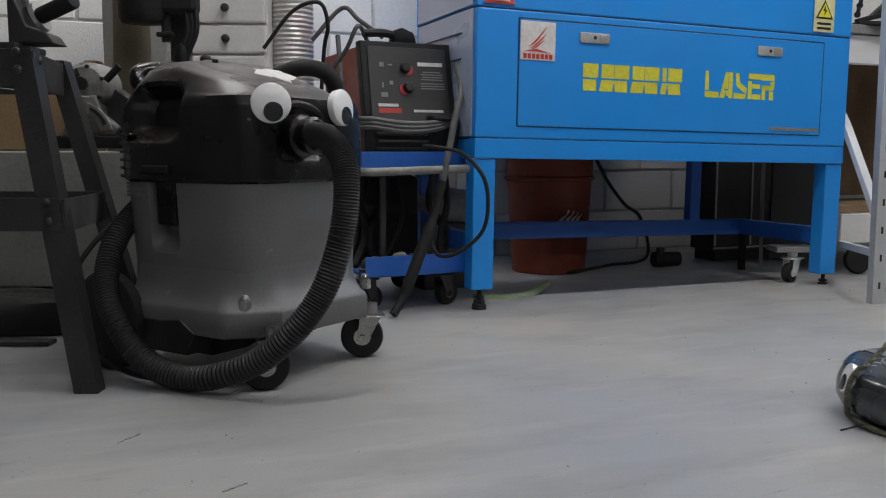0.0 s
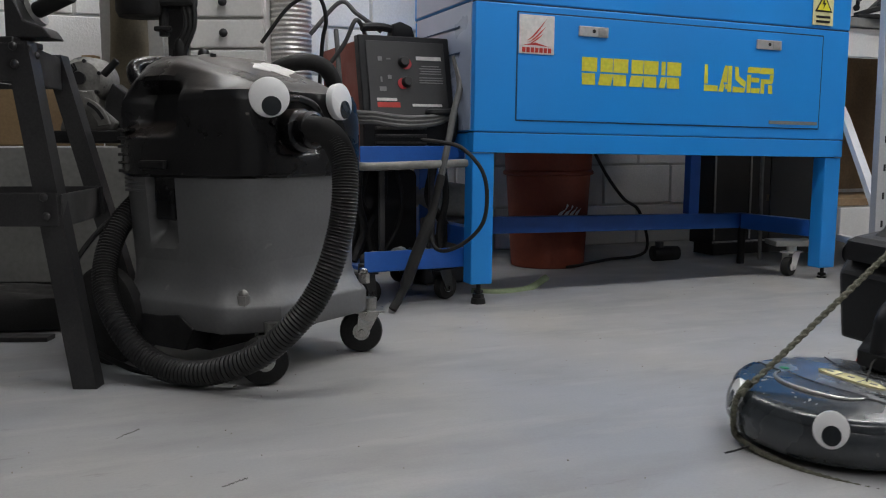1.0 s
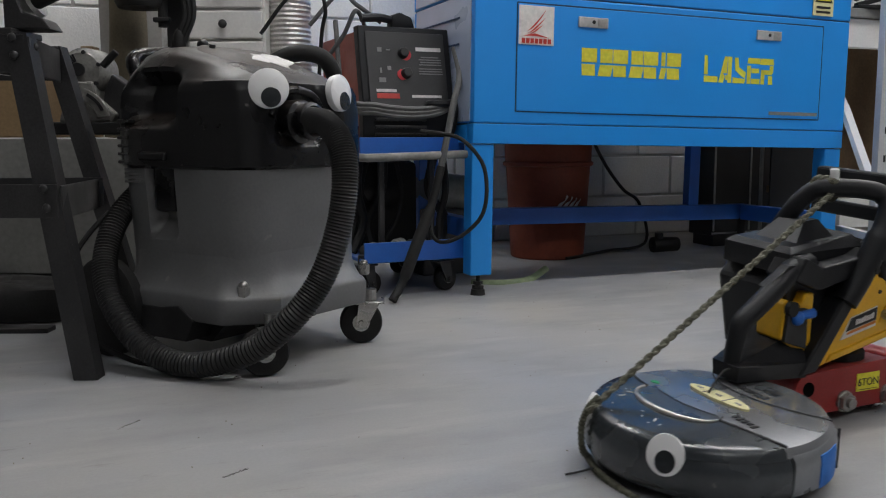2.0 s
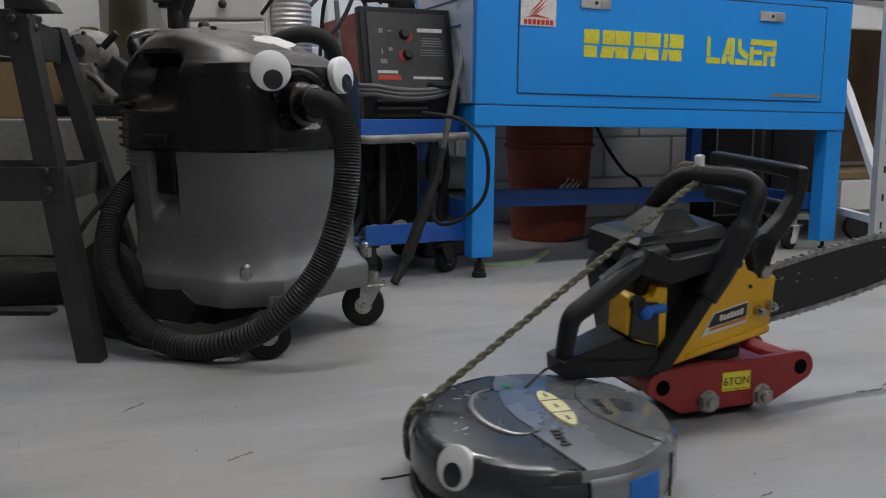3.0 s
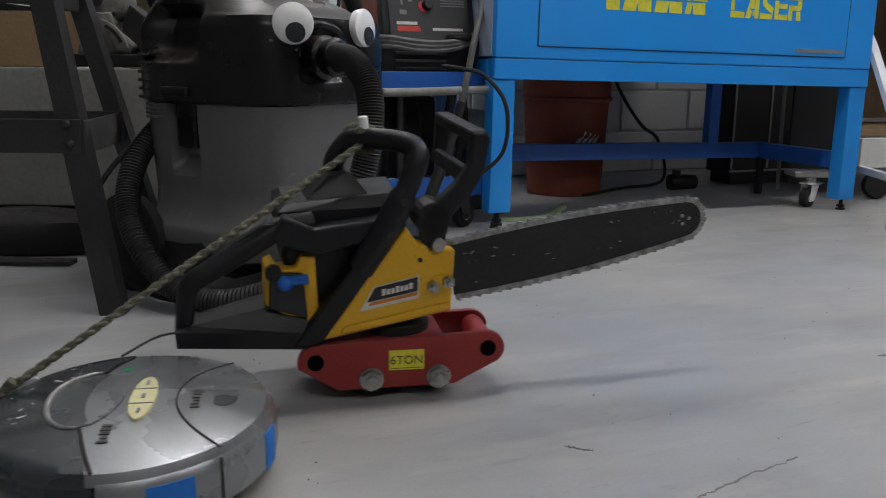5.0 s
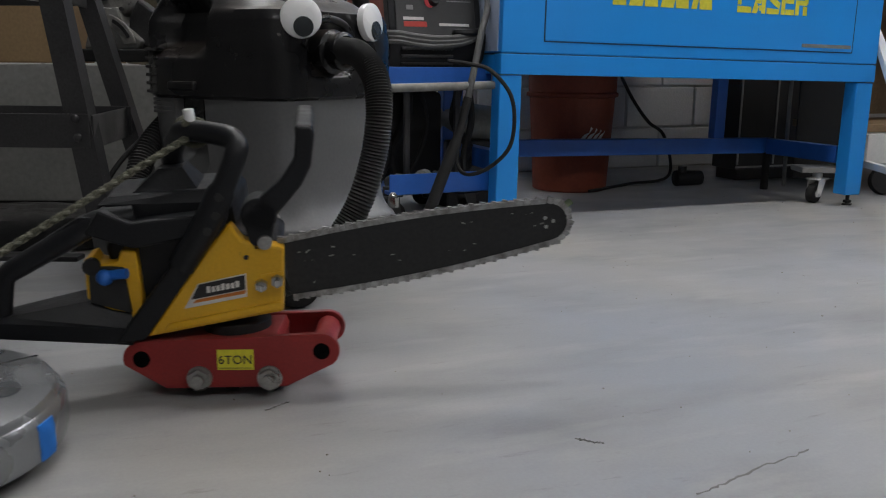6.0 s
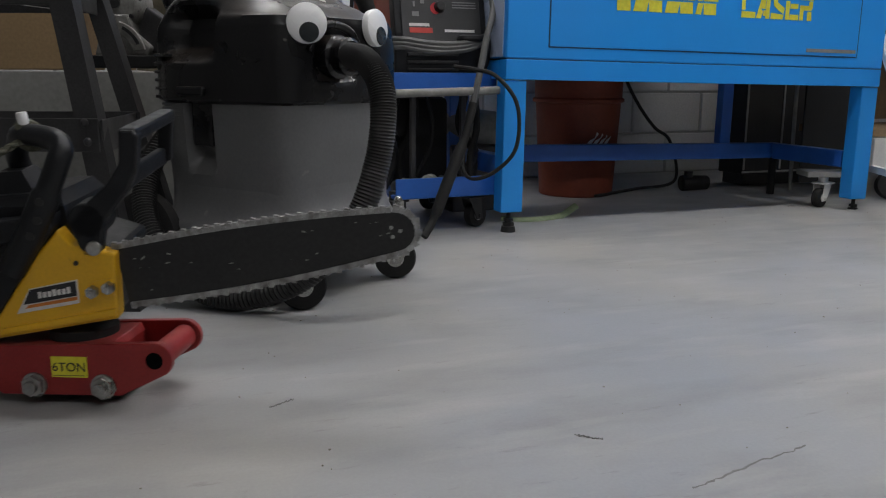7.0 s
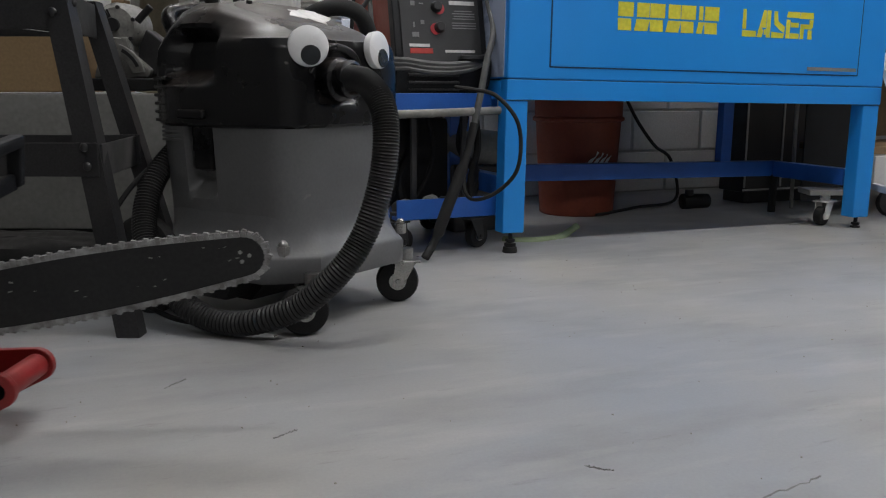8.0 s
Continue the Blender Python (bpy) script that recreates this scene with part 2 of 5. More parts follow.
def rod(p, q, r, r2=None, seg=16, bm=None, bevel=0.0):
    bm = bm or bmesh.new()
    p, q = Vector(p), Vector(q)
    m = Matrix.Translation((p + q) / 2) @ (q - p).to_track_quat("Z", "Y").to_matrix().to_4x4()
    verts = bmesh.ops.create_cone(bm, cap_ends=True, segments=seg, radius1=r, radius2=r if r2 is None else r2, depth=(q - p).length, matrix=m)["verts"]
    if bevel:
        edges = [e for e in {e for v in verts for e in v.link_edges} if any(len(f.verts) > 4 for f in e.link_faces)]
        bmesh.ops.bevel(bm, geom=edges, offset=bevel, segments=2, affect="EDGES", profile=0.5)
    return bm


def ball(c, r, scale=(1, 1, 1), bm=None, seg=16, rot=None):
    bm = bm or bmesh.new()
    bmesh.ops.create_uvsphere(bm, u_segments=seg, v_segments=seg // 2 + 2, radius=r, matrix=Matrix.Translation(c) @ (rot or Matrix()) @ Matrix.Diagonal((*scale, 1)))
    return bm


def prism(poly, w0, w1, bm=None, bevel=0.0, plane="xz"):
    """A slab of the outline poly, drawn in x and z (or x and y), from w0 to w1 along the third axis."""
    bm = bm or bmesh.new()
    at = (lambda a, b, w: (a, w, b)) if plane == "xz" else (lambda a, b, w: (a, b, w)) if plane == "xy" else (lambda a, b, w: (w, a, b))
    one = [bm.verts.new(at(a, b, w0)) for a, b in poly]
    two = [bm.verts.new(at(a, b, w1)) for a, b in poly]
    n = len(poly)
    faces = [bm.faces.new(one[::-1]), bm.faces.new(two)]
    faces += [bm.faces.new((one[i], one[(i + 1) % n], two[(i + 1) % n], two[i])) for i in range(n)]
    bmesh.ops.recalc_face_normals(bm, faces=faces)
    if bevel:
        edges = list({e for f in faces for e in f.edges})
        bmesh.ops.bevel(bm, geom=edges, offset=bevel, segments=2, affect="EDGES", profile=0.5)
    return bm


def loft(rings, bm=None, caps=True):
    bm = bm or bmesh.new()
    made = [[bm.verts.new(p) for p in ring] for ring in rings]
    n = len(made[0])
    for a, b in zip(made, made[1:]):
        for i in range(n):
            bm.faces.new((a[i], a[(i + 1) % n], b[(i + 1) % n], b[i]))
    if caps:
        bm.faces.new(made[0][::-1])
        bm.faces.new(made[-1])
    return bm


def lathe(profile, bm=None, seg=32, m=None, caps=True):
    m = m or Matrix()
    return loft([[m @ Vector((r * math.cos(a), r * math.sin(a), z)) for a in [2 * math.pi * i / seg for i in range(seg)]] for r, z in profile], bm, caps)


def squircle(ax, ay, z, n=3.2, seg=48, shift=(0, 0)):
    ring = []
    for i in range(seg):
        a = 2 * math.pi * i / seg
        c, s = math.cos(a), math.sin(a)
        k = (abs(c / ax) ** n + abs(s / ay) ** n) ** (-1 / n)
        ring.append((k * c + shift[0], k * s + shift[1], z))
    return ring


def glide(points, count):
    """Points spread evenly by number on a smooth curve through the given ones."""
    ps = [Vector(p) for p in points]
    ps = [2 * ps[0] - ps[1], *ps, 2 * ps[-1] - ps[-2]]
    spans = len(ps) - 3
    out = []
    for i in range(count + 1):
        s = min(i / count * spans, spans - 1e-6)
        k, t = int(s), s - int(s)
        a, b, c, d = ps[k:k + 4]
        out.append(0.5 * (2 * b + (c - a) * t + (2 * a - 5 * b + 4 * c - d) * t * t + (3 * b - a - 3 * c + d) * t ** 3))
    return out


def tube(points, radius, seg=10, bm=None, flat=1.0):
    """A tube along points; radius is a number or a function of the point's index."""
    bm = bm or bmesh.new()
    ps = [Vector(p) for p in points]
    side, rings = None, []
    for i, p in enumerate(ps):
        way = (ps[min(i + 1, len(ps) - 1)] - ps[max(i - 1, 0)]).normalized()
        if side is None:
            side = way.orthogonal().normalized()
        side = (side - way * side.dot(way)).normalized()
        up = way.cross(side)
        r = radius(i) if callable(radius) else radius
        rings.append([p + (side * math.cos(a) + up * math.sin(a) * flat) * r for a in [2 * math.pi * k / seg for k in range(seg)]])
    return loft(rings, bm)


def caster(name, parent, spot, r, width, turn, bracket_mat, wheel_mat, top):
    """A swivel caster: fork plate, fork, wheel with hub; spot is where it touches the ground."""
    m = Matrix.Translation(spot) @ Matrix.Rotation(radians(turn), 4, "Z")
    fork = box((0.07, 0.06, 0.006), (0.02, 0, top), 0.002)
    for s in (-1, 1):
        y = s * (width / 2 + 0.006)
        prism([(0.045, top), (-0.005, top), (-0.014, r - 0.012), (0.012, r - 0.012)], y - 0.002, y + 0.002, fork)
    rod((0, -width / 2 - 0.014, r), (0, width / 2 + 0.014, r), 0.007, bm=fork, seg=8)
    rod((0.02, 0, top), (0.02, 0, top + 0.03), 0.018, bm=fork)
    bracket = part(name, fork, bracket_mat, parent, m=m)
    tilt = Matrix.Translation((0, 0, r)) @ Matrix.Rotation(radians(90), 4, "X")
    w = width / 2
    part("wheel", lathe([(0.012, -w), (r * 0.72, -w), (r * 0.93, -w * 0.95), (r, -w * 0.5), (r, w * 0.5), (r * 0.93, w * 0.95), (r * 0.72, w), (0.012, w)], seg=28, m=tilt), wheel_mat, bracket, "black rubber wheel", True)
    part("hub", lathe([(0.004, -w - 0.003), (r * 0.4, -w - 0.003), (r * 0.45, 0), (r * 0.4, w + 0.003), (0.004, w + 0.003)], seg=20, m=tilt), ALUMINIUM, bracket, "", True)
    return bracket


GLYPHS = {  # slab letters as outlines on a grid 0..1 by 0..1
    "L": [[(0, 0.28), (0.26, 0.28), (0.22, 1), (0, 1)], [(0, 0), (0.98, 0), (0.98, 0.22), (0, 0.24)]],
    "A": [[(0.0, 0), (0.34, 0), (0.46, 0.24), (0.3, 0.36), (0.62, 0.36), (0.62, 1), (0.42, 1)], [(0.66, 0), (0.94, 0), (0.94, 1), (0.66, 1)], [(0.5, 0.1), (0.64, 0.1), (0.64, 0.3), (0.5, 0.3)]],
    "S": [[(0.1, 0.98), (0.36, 0.98), (0.44, 0.62), (0.96, 0.42), (0.9, 0.2), (0.58, 0.3), (0.16, 0.5)], [(0, 0), (0.86, 0), (0.92, 0.18), (0, 0.22)]],
    "E": [[(0, 0.78), (0.96, 0.78), (0.96, 1), (0.06, 1)], [(0, 0), (0.28, 0), (0.28, 0.7), (0, 0.7)], [(0.32, 0.42), (0.9, 0.42), (0.9, 0.6), (0.32, 0.6)], [(0.32, 0), (0.96, 0), (0.96, 0.2), (0.32, 0.2)]],
    "R": [[(-0.1, 0.76), (0.96, 0.76), (0.9, 1), (0, 1)], [(0.64, 0.44), (0.92, 0.44), (0.94, 0.73), (0.66, 0.73)], [(0.06, 0.38), (0.84, 0.38), (0.9, 0.56), (0.06, 0.56)], [(0.58, 0), (0.9, 0), (0.86, 0.34), (0.56, 0.34)], [(0.0, 0), (0.27, 0), (0.27, 0.56), (0.0, 0.56)]],
}


def word(name, letters, parent, mat, x, z, size, step, y=-0.0035):
    for i, ch in enumerate(letters):
        bm = bmesh.new()
        for outline in GLYPHS[ch]:
            prism([(a * step * 0.96, b * size) for a, b in outline], y, y + 0.003, bm)
        part(name, bm, mat, parent, m=Matrix.Translation((x + i * step, 0, z)))


def lettering(text, size, mat, parent, m, name="lettering"):
    cu = bpy.data.curves.new(name, "FONT")
    cu.body, cu.size, cu.extrude, cu.align_x, cu.align_y = text, size, 0.0004, "CENTER", "CENTER"
    ob = new(name, cu)
    me = bpy.data.meshes.new_from_object(ob.evaluated_get(bpy.context.evaluated_depsgraph_get()))
    bpy.data.objects.remove(ob)
    me.materials.clear()
    me.materials.append(mat)
    out = new(name, me)
    out.parent = parent
    out.matrix_basis = m
    return out


UPRIGHT = Matrix.Rotation(radians(90), 4, "X")  # lays xy drawings onto a face that looks along -y


# ---- the room ----
def build_room():
    u0, u1, v0, v1, top = -3.4, 4.4, -5.6, WALL_V, 2.9
    mid, long, deep = (u0 + u1) / 2, u1 - u0, v1 - v0
    tagged(part("floor", box((long + 0.4, deep + 0.4, 0.1), (mid, (v0 + v1) / 2, -0.05)), FLOOR, m=ROOM), "grey painted concrete workshop floor, dusty and stained", "floor", kind="structure")
    tagged(part("ceiling", box((long + 0.4, deep + 0.4, 0.1), (mid, (v0 + v1) / 2, top + 0.05)), DARKENED_PLASTER, m=ROOM), "unseen workshop ceiling, darkened to cut bounced light", "ceiling", kind="structure")
    back = tagged(part("wall_back", box((long, 0.15, top), (mid, v1 + 0.085, top / 2)), MORTAR, m=ROOM), "white painted concrete block wall", "wall", kind="structure")
    # Unseen walls close the room, darkened to hold down the bounced light.
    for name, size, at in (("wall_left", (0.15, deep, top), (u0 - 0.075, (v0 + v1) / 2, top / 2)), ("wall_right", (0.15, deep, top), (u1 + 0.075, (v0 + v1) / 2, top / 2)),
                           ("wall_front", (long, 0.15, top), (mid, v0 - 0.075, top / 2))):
        tagged(part(name, box(size, at), DARKENED_PLASTER, m=ROOM), "unseen workshop wall, darkened to cut bounced light", "wall", kind="structure")
    return back


def build_ceiling_light(u, v, along):
    m = ROOM @ Matrix.Translation((u, v, 2.9)) @ Matrix.Rotation(radians(along), 4, "Z")
    lamp = thing("ceiling_light", "white fluorescent batten lamp under the ceiling", "lamp", m, "ceiling lights")
    part("housing", box((1.25, 0.16, 0.05), (0, 0, -0.026), 0.008), WHITE_PAINT, lamp)
    part("diffuser", box((1.2, 0.12, 0.035), (0, 0, -0.07), 0.012), LAMP, lamp, "glowing tube cover")


# ---- the laser cutter ----
def build_laser():
    m = ROOM @ Matrix.Rotation(radians(0.95), 4, "Y")
    t = thing("laser_cutter", "bright blue steel laser cutting machine on a leg frame", "machine", m)
    L, D = 1.487, 0.52
    part("cabinet", box((L, D, 0.389), (L / 2, D / 2, 0.534 + 0.1965), 0.004), BLUE, t)
    part("upper_cabinet", box((L + 0.004, D, 0.48), (L / 2, D / 2, 0.9285 + 0.24), 0.004), BLUE, t)
    # Unseen box behind the cabinet, added to block light from the space underneath.
    part("tube_housing", box((L - 0.32, 0.68, 0.8), (L / 2 + 0.15, D + 0.344, 0.97), 0.01), BLUE, t, "unseen blue rear box added to shade the space below")
    part("seam", box((L - 0.006, D - 0.006, 0.012), (L / 2, D / 2, 0.930)), BLUE_SEAM, t)
    part("top_beam", box((L, 0.05, 0.0605), (L / 2, 0.026, 0.50325), 0.002), BLUE, t)
    part("beam_seam", box((L - 0.008, D - 0.008, 0.004), (L / 2, D / 2, 0.5335)), BLUE_SEAM, t)
    part("rear_top_beam", box((L, 0.05, 0.058), (L / 2, D - 0.026, 0.502), 0.003), BLUE, t)
    for x in (0.026, L - 0.026):
        part("side_top_beam", box((0.05, D - 0.104, 0.058), (x, D / 2, 0.502), 0.003), BLUE, t)
    w = 0.074
    # Thin sheets make the left side a paler grey-blue than the front.
    part("side_panel", box((0.004, D - 0.05, 0.385), (-0.001, D / 2, 0.733), 0.001), SIDE_GREY, t, "pale grey-blue side panel")
    part("upper_side_panel", box((0.004, D - 0.05, 0.41), (-0.003, D / 2, 1.14), 0.001), SIDE_GREY, t, "pale grey-blue side panel")
    # The rear leg takes the darker blue as shade put into its colour.
    for x, y in ((w / 2, w / 2 - 0.01), (L - w / 2, w / 2 - 0.01), (w / 2, D - w / 2)):
        leg = part("leg", box((w, w * 0.8, 0.407), (x, y + 0.008, 0.064 + 0.2035), 0.004), BLUE if y < 0.2 else CART_AND_SHADE_BLUE, t)
        foot = rod((x, y, 0.006), (x, y, 0.08), 0.007, seg=10)
        rod((x, y, 0.0), (x, y, 0.018), 0.024, 0.021, 18, foot)
        rod((x, y, 0.019), (x, y, 0.03), 0.018, bm=foot, seg=6)
        rod((x, y, 0.034), (x, y, 0.043), 0.015, bm=foot, seg=6)
        part("levelling_foot", foot, RUBBER, leg, "black levelling foot on a threaded rod")
    # Darker blue paints the shade under the cabinet into this post.
    part("rear_post", box((0.05, 0.04, 0.24), (1.2, D - 0.03, 0.355), 0.003), CART_AND_SHADE_BLUE, t)
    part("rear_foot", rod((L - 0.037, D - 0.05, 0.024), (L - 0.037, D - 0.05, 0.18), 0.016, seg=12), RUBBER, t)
    part("rear_rail", box((L - 0.08, 0.045, 0.062), (L / 2 + 0.035, D - 0.03, 0.205), 0.003), CART_AND_SHADE_BLUE, t)
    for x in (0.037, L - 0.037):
        part("side_rail", box((0.045, D - 0.15, 0.062), (x, D / 2 + 0.01, 0.205), 0.003), CART_AND_SHADE_BLUE, t)
    # front hatch with its dark gap, two latches, stickers and lettering
    x0, x1, z0, z1 = 0.141, 1.362, 0.573, 0.902
    gap = bmesh.new()
    for size, at in (((x1 - x0, 0.003, 0.0035), ((x0 + x1) / 2, 0, z0)), ((x1 - x0, 0.003, 0.005), ((x0 + x1) / 2, 0, z1)),
                     ((0.004, 0.003, z1 - z0), (x0, 0, (z0 + z1) / 2)), ((0.004, 0.003, z1 - z0), (x1, 0, (z0 + z1) / 2))):
        box(size, at, bm=gap)
    part("hatch_gap", gap, BLUE_SEAM, t)
    hatch = part("hatch", box((x1 - x0 - 0.004, 0.004, z1 - z0 - 0.004), ((x0 + x1) / 2, -0.0005, (z0 + z1) / 2), 0.0015), BLUE, t, "blue front hatch")
    for x in (0.408, 1.115):
        latch = part("latch", box((0.108, 0.006, 0.032), (x, -0.005, 0.857), 0.002), LATCH, hatch, "flat chrome latch")
        bm = box((0.028, 0.003, 0.022), (x + 0.03, -0.009, 0.857), 0.001)
        part("latch_button", bm, ALUMINIUM, hatch)
        part("keyhole", rod((x, -0.0075, 0.858), (x, -0.0095, 0.858), 0.006, seg=12), INK, hatch)
    logo = part("logo_plate", box((0.122, 0.003, 0.118), (0.206, -0.0035, 0.836), 0.001), STICKER, t, "white square maker's sticker with a red emblem")
    red = bmesh.new()
    for k, (bx, bz, ex, ez, r) in enumerate(((0.172, 0.818, 0.238, 0.885, 0.007), (0.176, 0.812, 0.236, 0.862, 0.006), (0.182, 0.809, 0.228, 0.840, 0.005))):
        path = [(bx + (ex - bx) * s, bz + (ez - bz) * s ** 1.6) for s in [i / 10 for i in range(11)]]
        up = [(x, z + r * math.sin(math.pi * i / 10)) for i, (x, z) in enumerate(path)]
        prism(path + up[-2:0:-1], -0.0065, -0.005, red)
    prism([(0.158, 0.803), (0.2, 0.812), (0.25, 0.80), (0.2, 0.804)], -0.0065, -0.005, red)
    part("emblem", red, STICKER_RED, logo)
    for k in range(7):
        part("emblem_bar", box((0.0115, 0.002, 0.015), (0.161 + 0.015 * k, -0.0055, 0.789), 0.0005), STICKER_RED, logo)
    # maker's word as plain yellow blocks, and the word that can be read
    for i in range(7):
        x, wd = 0.372 + i * 0.0585, 0.054 if i != 5 else 0.024
        if i == 6:
            x -= 0.026
        bm = bmesh.new()
        lean = 0.008 if i % 2 else -0.002
        prism([(x, 0.692), (x + wd * 0.9, 0.692), (x + wd * 0.9 + lean, 0.728), (x + lean, 0.728)], -0.0035, -0.0005, bm)
        prism([(x + lean, 0.734), (x + wd, 0.734), (x + wd, 0.778), (x + lean, 0.778)], -0.0035, -0.0005, bm)
        part("yellow_block", bm, LETTER_YELLOW, hatch)
    word("letter", "LASER", hatch, LETTER_YELLOW, 0.847, 0.690, 0.088, 0.0605)
    part("small_print", box((0.22, 0.0015, 0.012), (1.243, -0.003, 0.592)), GREY_INK, hatch)
    warn = part("warning_sign", box((0.094, 0.003, 0.118), (1.352, -0.0035, 0.998), 0.001), PALE_YELLOW, t, "pale yellow electric warning sticker")
    part("warning_field", prism([(1.312, 0.985), (1.392, 0.985), (1.352, 1.05)], -0.0065, -0.005), INK, warn)
    part("warning_triangle", prism([(1.322, 0.991), (1.382, 0.991), (1.352, 1.04)], -0.0075, -0.006), LABEL_YELLOW, warn)
    part("bolt_mark", prism([(1.352, 1.032), (1.342, 1.011), (1.351, 1.013), (1.347, 0.996), (1.361, 1.017), (1.352, 1.016)], -0.0085, -0.007), INK, warn)
    for z in (0.968, 0.952):
        part("text_bar", box((0.064, 0.0015, 0.008), (1.352, -0.0055, z)), INK, warn)
    sign = part("hazard_sign", prism([(0.02, 0.939), (0.125, 0.939), (0.0725, 1.03)], -0.004, -0.001), STICKER_RED, t, "red and white hazard triangle")
    part("hazard_field", prism([(0.038, 0.947), (0.107, 0.947), (0.0725, 1.008)], -0.006, -0.003), STICKER, sign)
    part("hazard_mark", prism([(0.058, 0.95), (0.087, 0.95), (0.0725, 0.975)], -0.0075, -0.005), INK, sign)
    # side panel grooves
    for z in (0.78, 0.86, 1.02, 1.08):
        part("side_groove", box((0.003, 0.34, 0.005), (-0.0045, 0.28, z)), BLUE_SEAM, t)


# ---- the wet and dry vacuum cleaner ----
def build_vacuum():
    m = Matrix.Translation((-0.46, 2.06, 0)) @ Matrix.Rotation(radians(-33), 4, "Z")
    t = thing("shop_vacuum", "grey and black wet and dry vacuum with googly eyes", "vacuum cleaner", m)
    def fall(v, mid, half, edge):
        return min(max((half + edge - abs(v - mid)) / edge, 0.0), 1.0)

    def spread(levels, z):
        for (za, *a), (zb, *b) in zip(levels, levels[1:]):
            if za <= z <= zb:
                w = (z - za) / (zb - za)
                return [p + (q - p) * w for p, q in zip(a, b)]
        return levels[-1][1:]

    # tub with the deep clamp channel in its side
    rings = []
    for k in range(34):
        z = 0.14 + 0.285 * k / 33
        ax, ay = spread([(0.14, 0.19, 0.186), (0.2, 0.196, 0.192), (0.3, 0.2, 0.198), (0.4251, 0.206, 0.204)], z)
        ring = []
        for x, y, _ in squircle(ax, ay, z, 6, 200):
            if y < -0.12:
                y += 0.042 * fall(x, -0.047, 0.036, 0.010) * fall(z, 0.40, 0.085, 0.045)
            ring.append((x, y, z))
        rings.append(ring)
    part("tub", loft(rings), TUB, t, "scuffed dark grey plastic tub", True)

    # flared base with cut corners
    def base_ring(a, b, cut, z, w):
        ring = []
        for i in range(112):
            ang = 2 * math.pi * (i + 0.5) / 112
            cs, sn = abs(math.cos(ang)), abs(math.sin(ang))
            flat = min(a / cs, b / sn, (a + b - cut) / (cs + sn))
            soft = ((cs / a) ** 6 + (sn / b) ** 6) ** (-1 / 6)
            k = flat * (1 - w) + soft * w
            ring.append((k * math.cos(ang), k * math.sin(ang), z))
        return ring

    bm = loft([base_ring(*q) for q in ((0.208, 0.2, 0.07, 0.102, 0), (0.240, 0.226, 0.085, 0.106, 0), (0.243, 0.229, 0.085, 0.112, 0), (0.243, 0.229, 0.085, 0.156, 0), (0.240, 0.226, 0.085, 0.163, 0), (0.234, 0.221, 0.085, 0.168, 0), (0.214, 0.208, 0.075, 0.190, 0.3),
                                       (0.205, 0.200, 0.075, 0.208, 0.65), (0.2, 0.196, 0.07, 0.23, 0.9), (0.197, 0.193, 0.07, 0.26, 1), (0.186, 0.182, 0.06, 0.27, 1))])
    part("base", bm, TUB, t, "flared grey base with cut corners", True)
    # Solid black block stands for the shade inside the cut-out of the base.
    part("wheel_arch", prism([(-0.20, 0.06), (0.05, 0.06), (0.075, 0.108), (0.03, 0.136), (-0.03, 0.128), (-0.12, 0.128), (-0.2, 0.15)], -0.2325, -0.15, bevel=0.003), INK, t, "black block painting the shaded opening in the side of the base")
    # motor head, hollowed beside the carrying handle
    levels = [(0.425, 0.208, 0.206, 5, 0), (0.432, 0.219, 0.217, 5, 0), (0.47, 0.219, 0.217, 5, 0), (0.54, 0.216, 0.214, 5.5, 0), (0.588, 0.211, 0.207, 6, 0), (0.606, 0.204, 0.2, 6, 0), (0.635, 0.188, 0.182, 5.5, -0.010), (0.672, 0.166, 0.154, 5, -0.016), (0.69, 0.135, 0.125, 4.5, -0.026), (0.698, 0.05, 0.05, 3, -0.04)]
    steps = [0.425, 0.432, 0.45] + [0.47 + 0.006 * k for k in range(20)] + [0.588, 0.597, 0.606, 0.616, 0.626, 0.635, 0.645, 0.655, 0.664, 0.672, 0.679, 0.685, 0.69, 0.694, 0.698]
    rings = []
    for z in sorted(set(steps)):
        ax, ay, n, mid = spread(levels, z)
        ring = []
        for x, y, _ in squircle(ax, ay, z, n, 160, (mid, 0)):
            h = z if z < 0.61 else 0.6 + (z - 0.6) * (1 - 0.58 * min(max((x + 0.05) / 0.2, 0), 1))
            if y < -0.1:
                y += 0.062 * fall(x, -0.075, 0.05, 0.05) * fall(z, 0.575, 0.03, 0.035)
            if x > 0.12:
                x -= 0.022 * fall(y, -0.045, 0.05, 0.025) * fall(z, 0.535, 0.035, 0.03)
            ring.append((x, y, h))
        rings.append(ring)
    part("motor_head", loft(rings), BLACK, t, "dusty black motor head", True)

    def plate_height(x):
        return 0.6925 - 0.25 * max(x + 0.03, 0) - 0.28 * max(x - 0.06, 0) - 0.5 * max(x - 0.12, 0)

    bm = bmesh.new()
    grid, around = [], squircle(0.10, 0.120, 0, 5, 64, (0.062, 0))
    for k, lift in ((1.0, -0.012), (1.0, 0.0025), (0.975, 0.0045), (0.8, 0.005), (0.6, 0.005), (0.4, 0.005), (0.2, 0.005)):
        grid.append([(0.062 + (x - 0.062) * k, y * k, plate_height(0.062 + (x - 0.062) * k) - 0.35 * max(abs(y * k) - 0.085, 0) + lift) for x, y, _ in around])
    loft(grid, bm)
    part("top_plate", bm, TOP_DUST, t, "sloping dust-brown top plate", True)
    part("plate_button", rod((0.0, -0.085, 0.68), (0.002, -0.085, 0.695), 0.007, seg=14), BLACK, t)
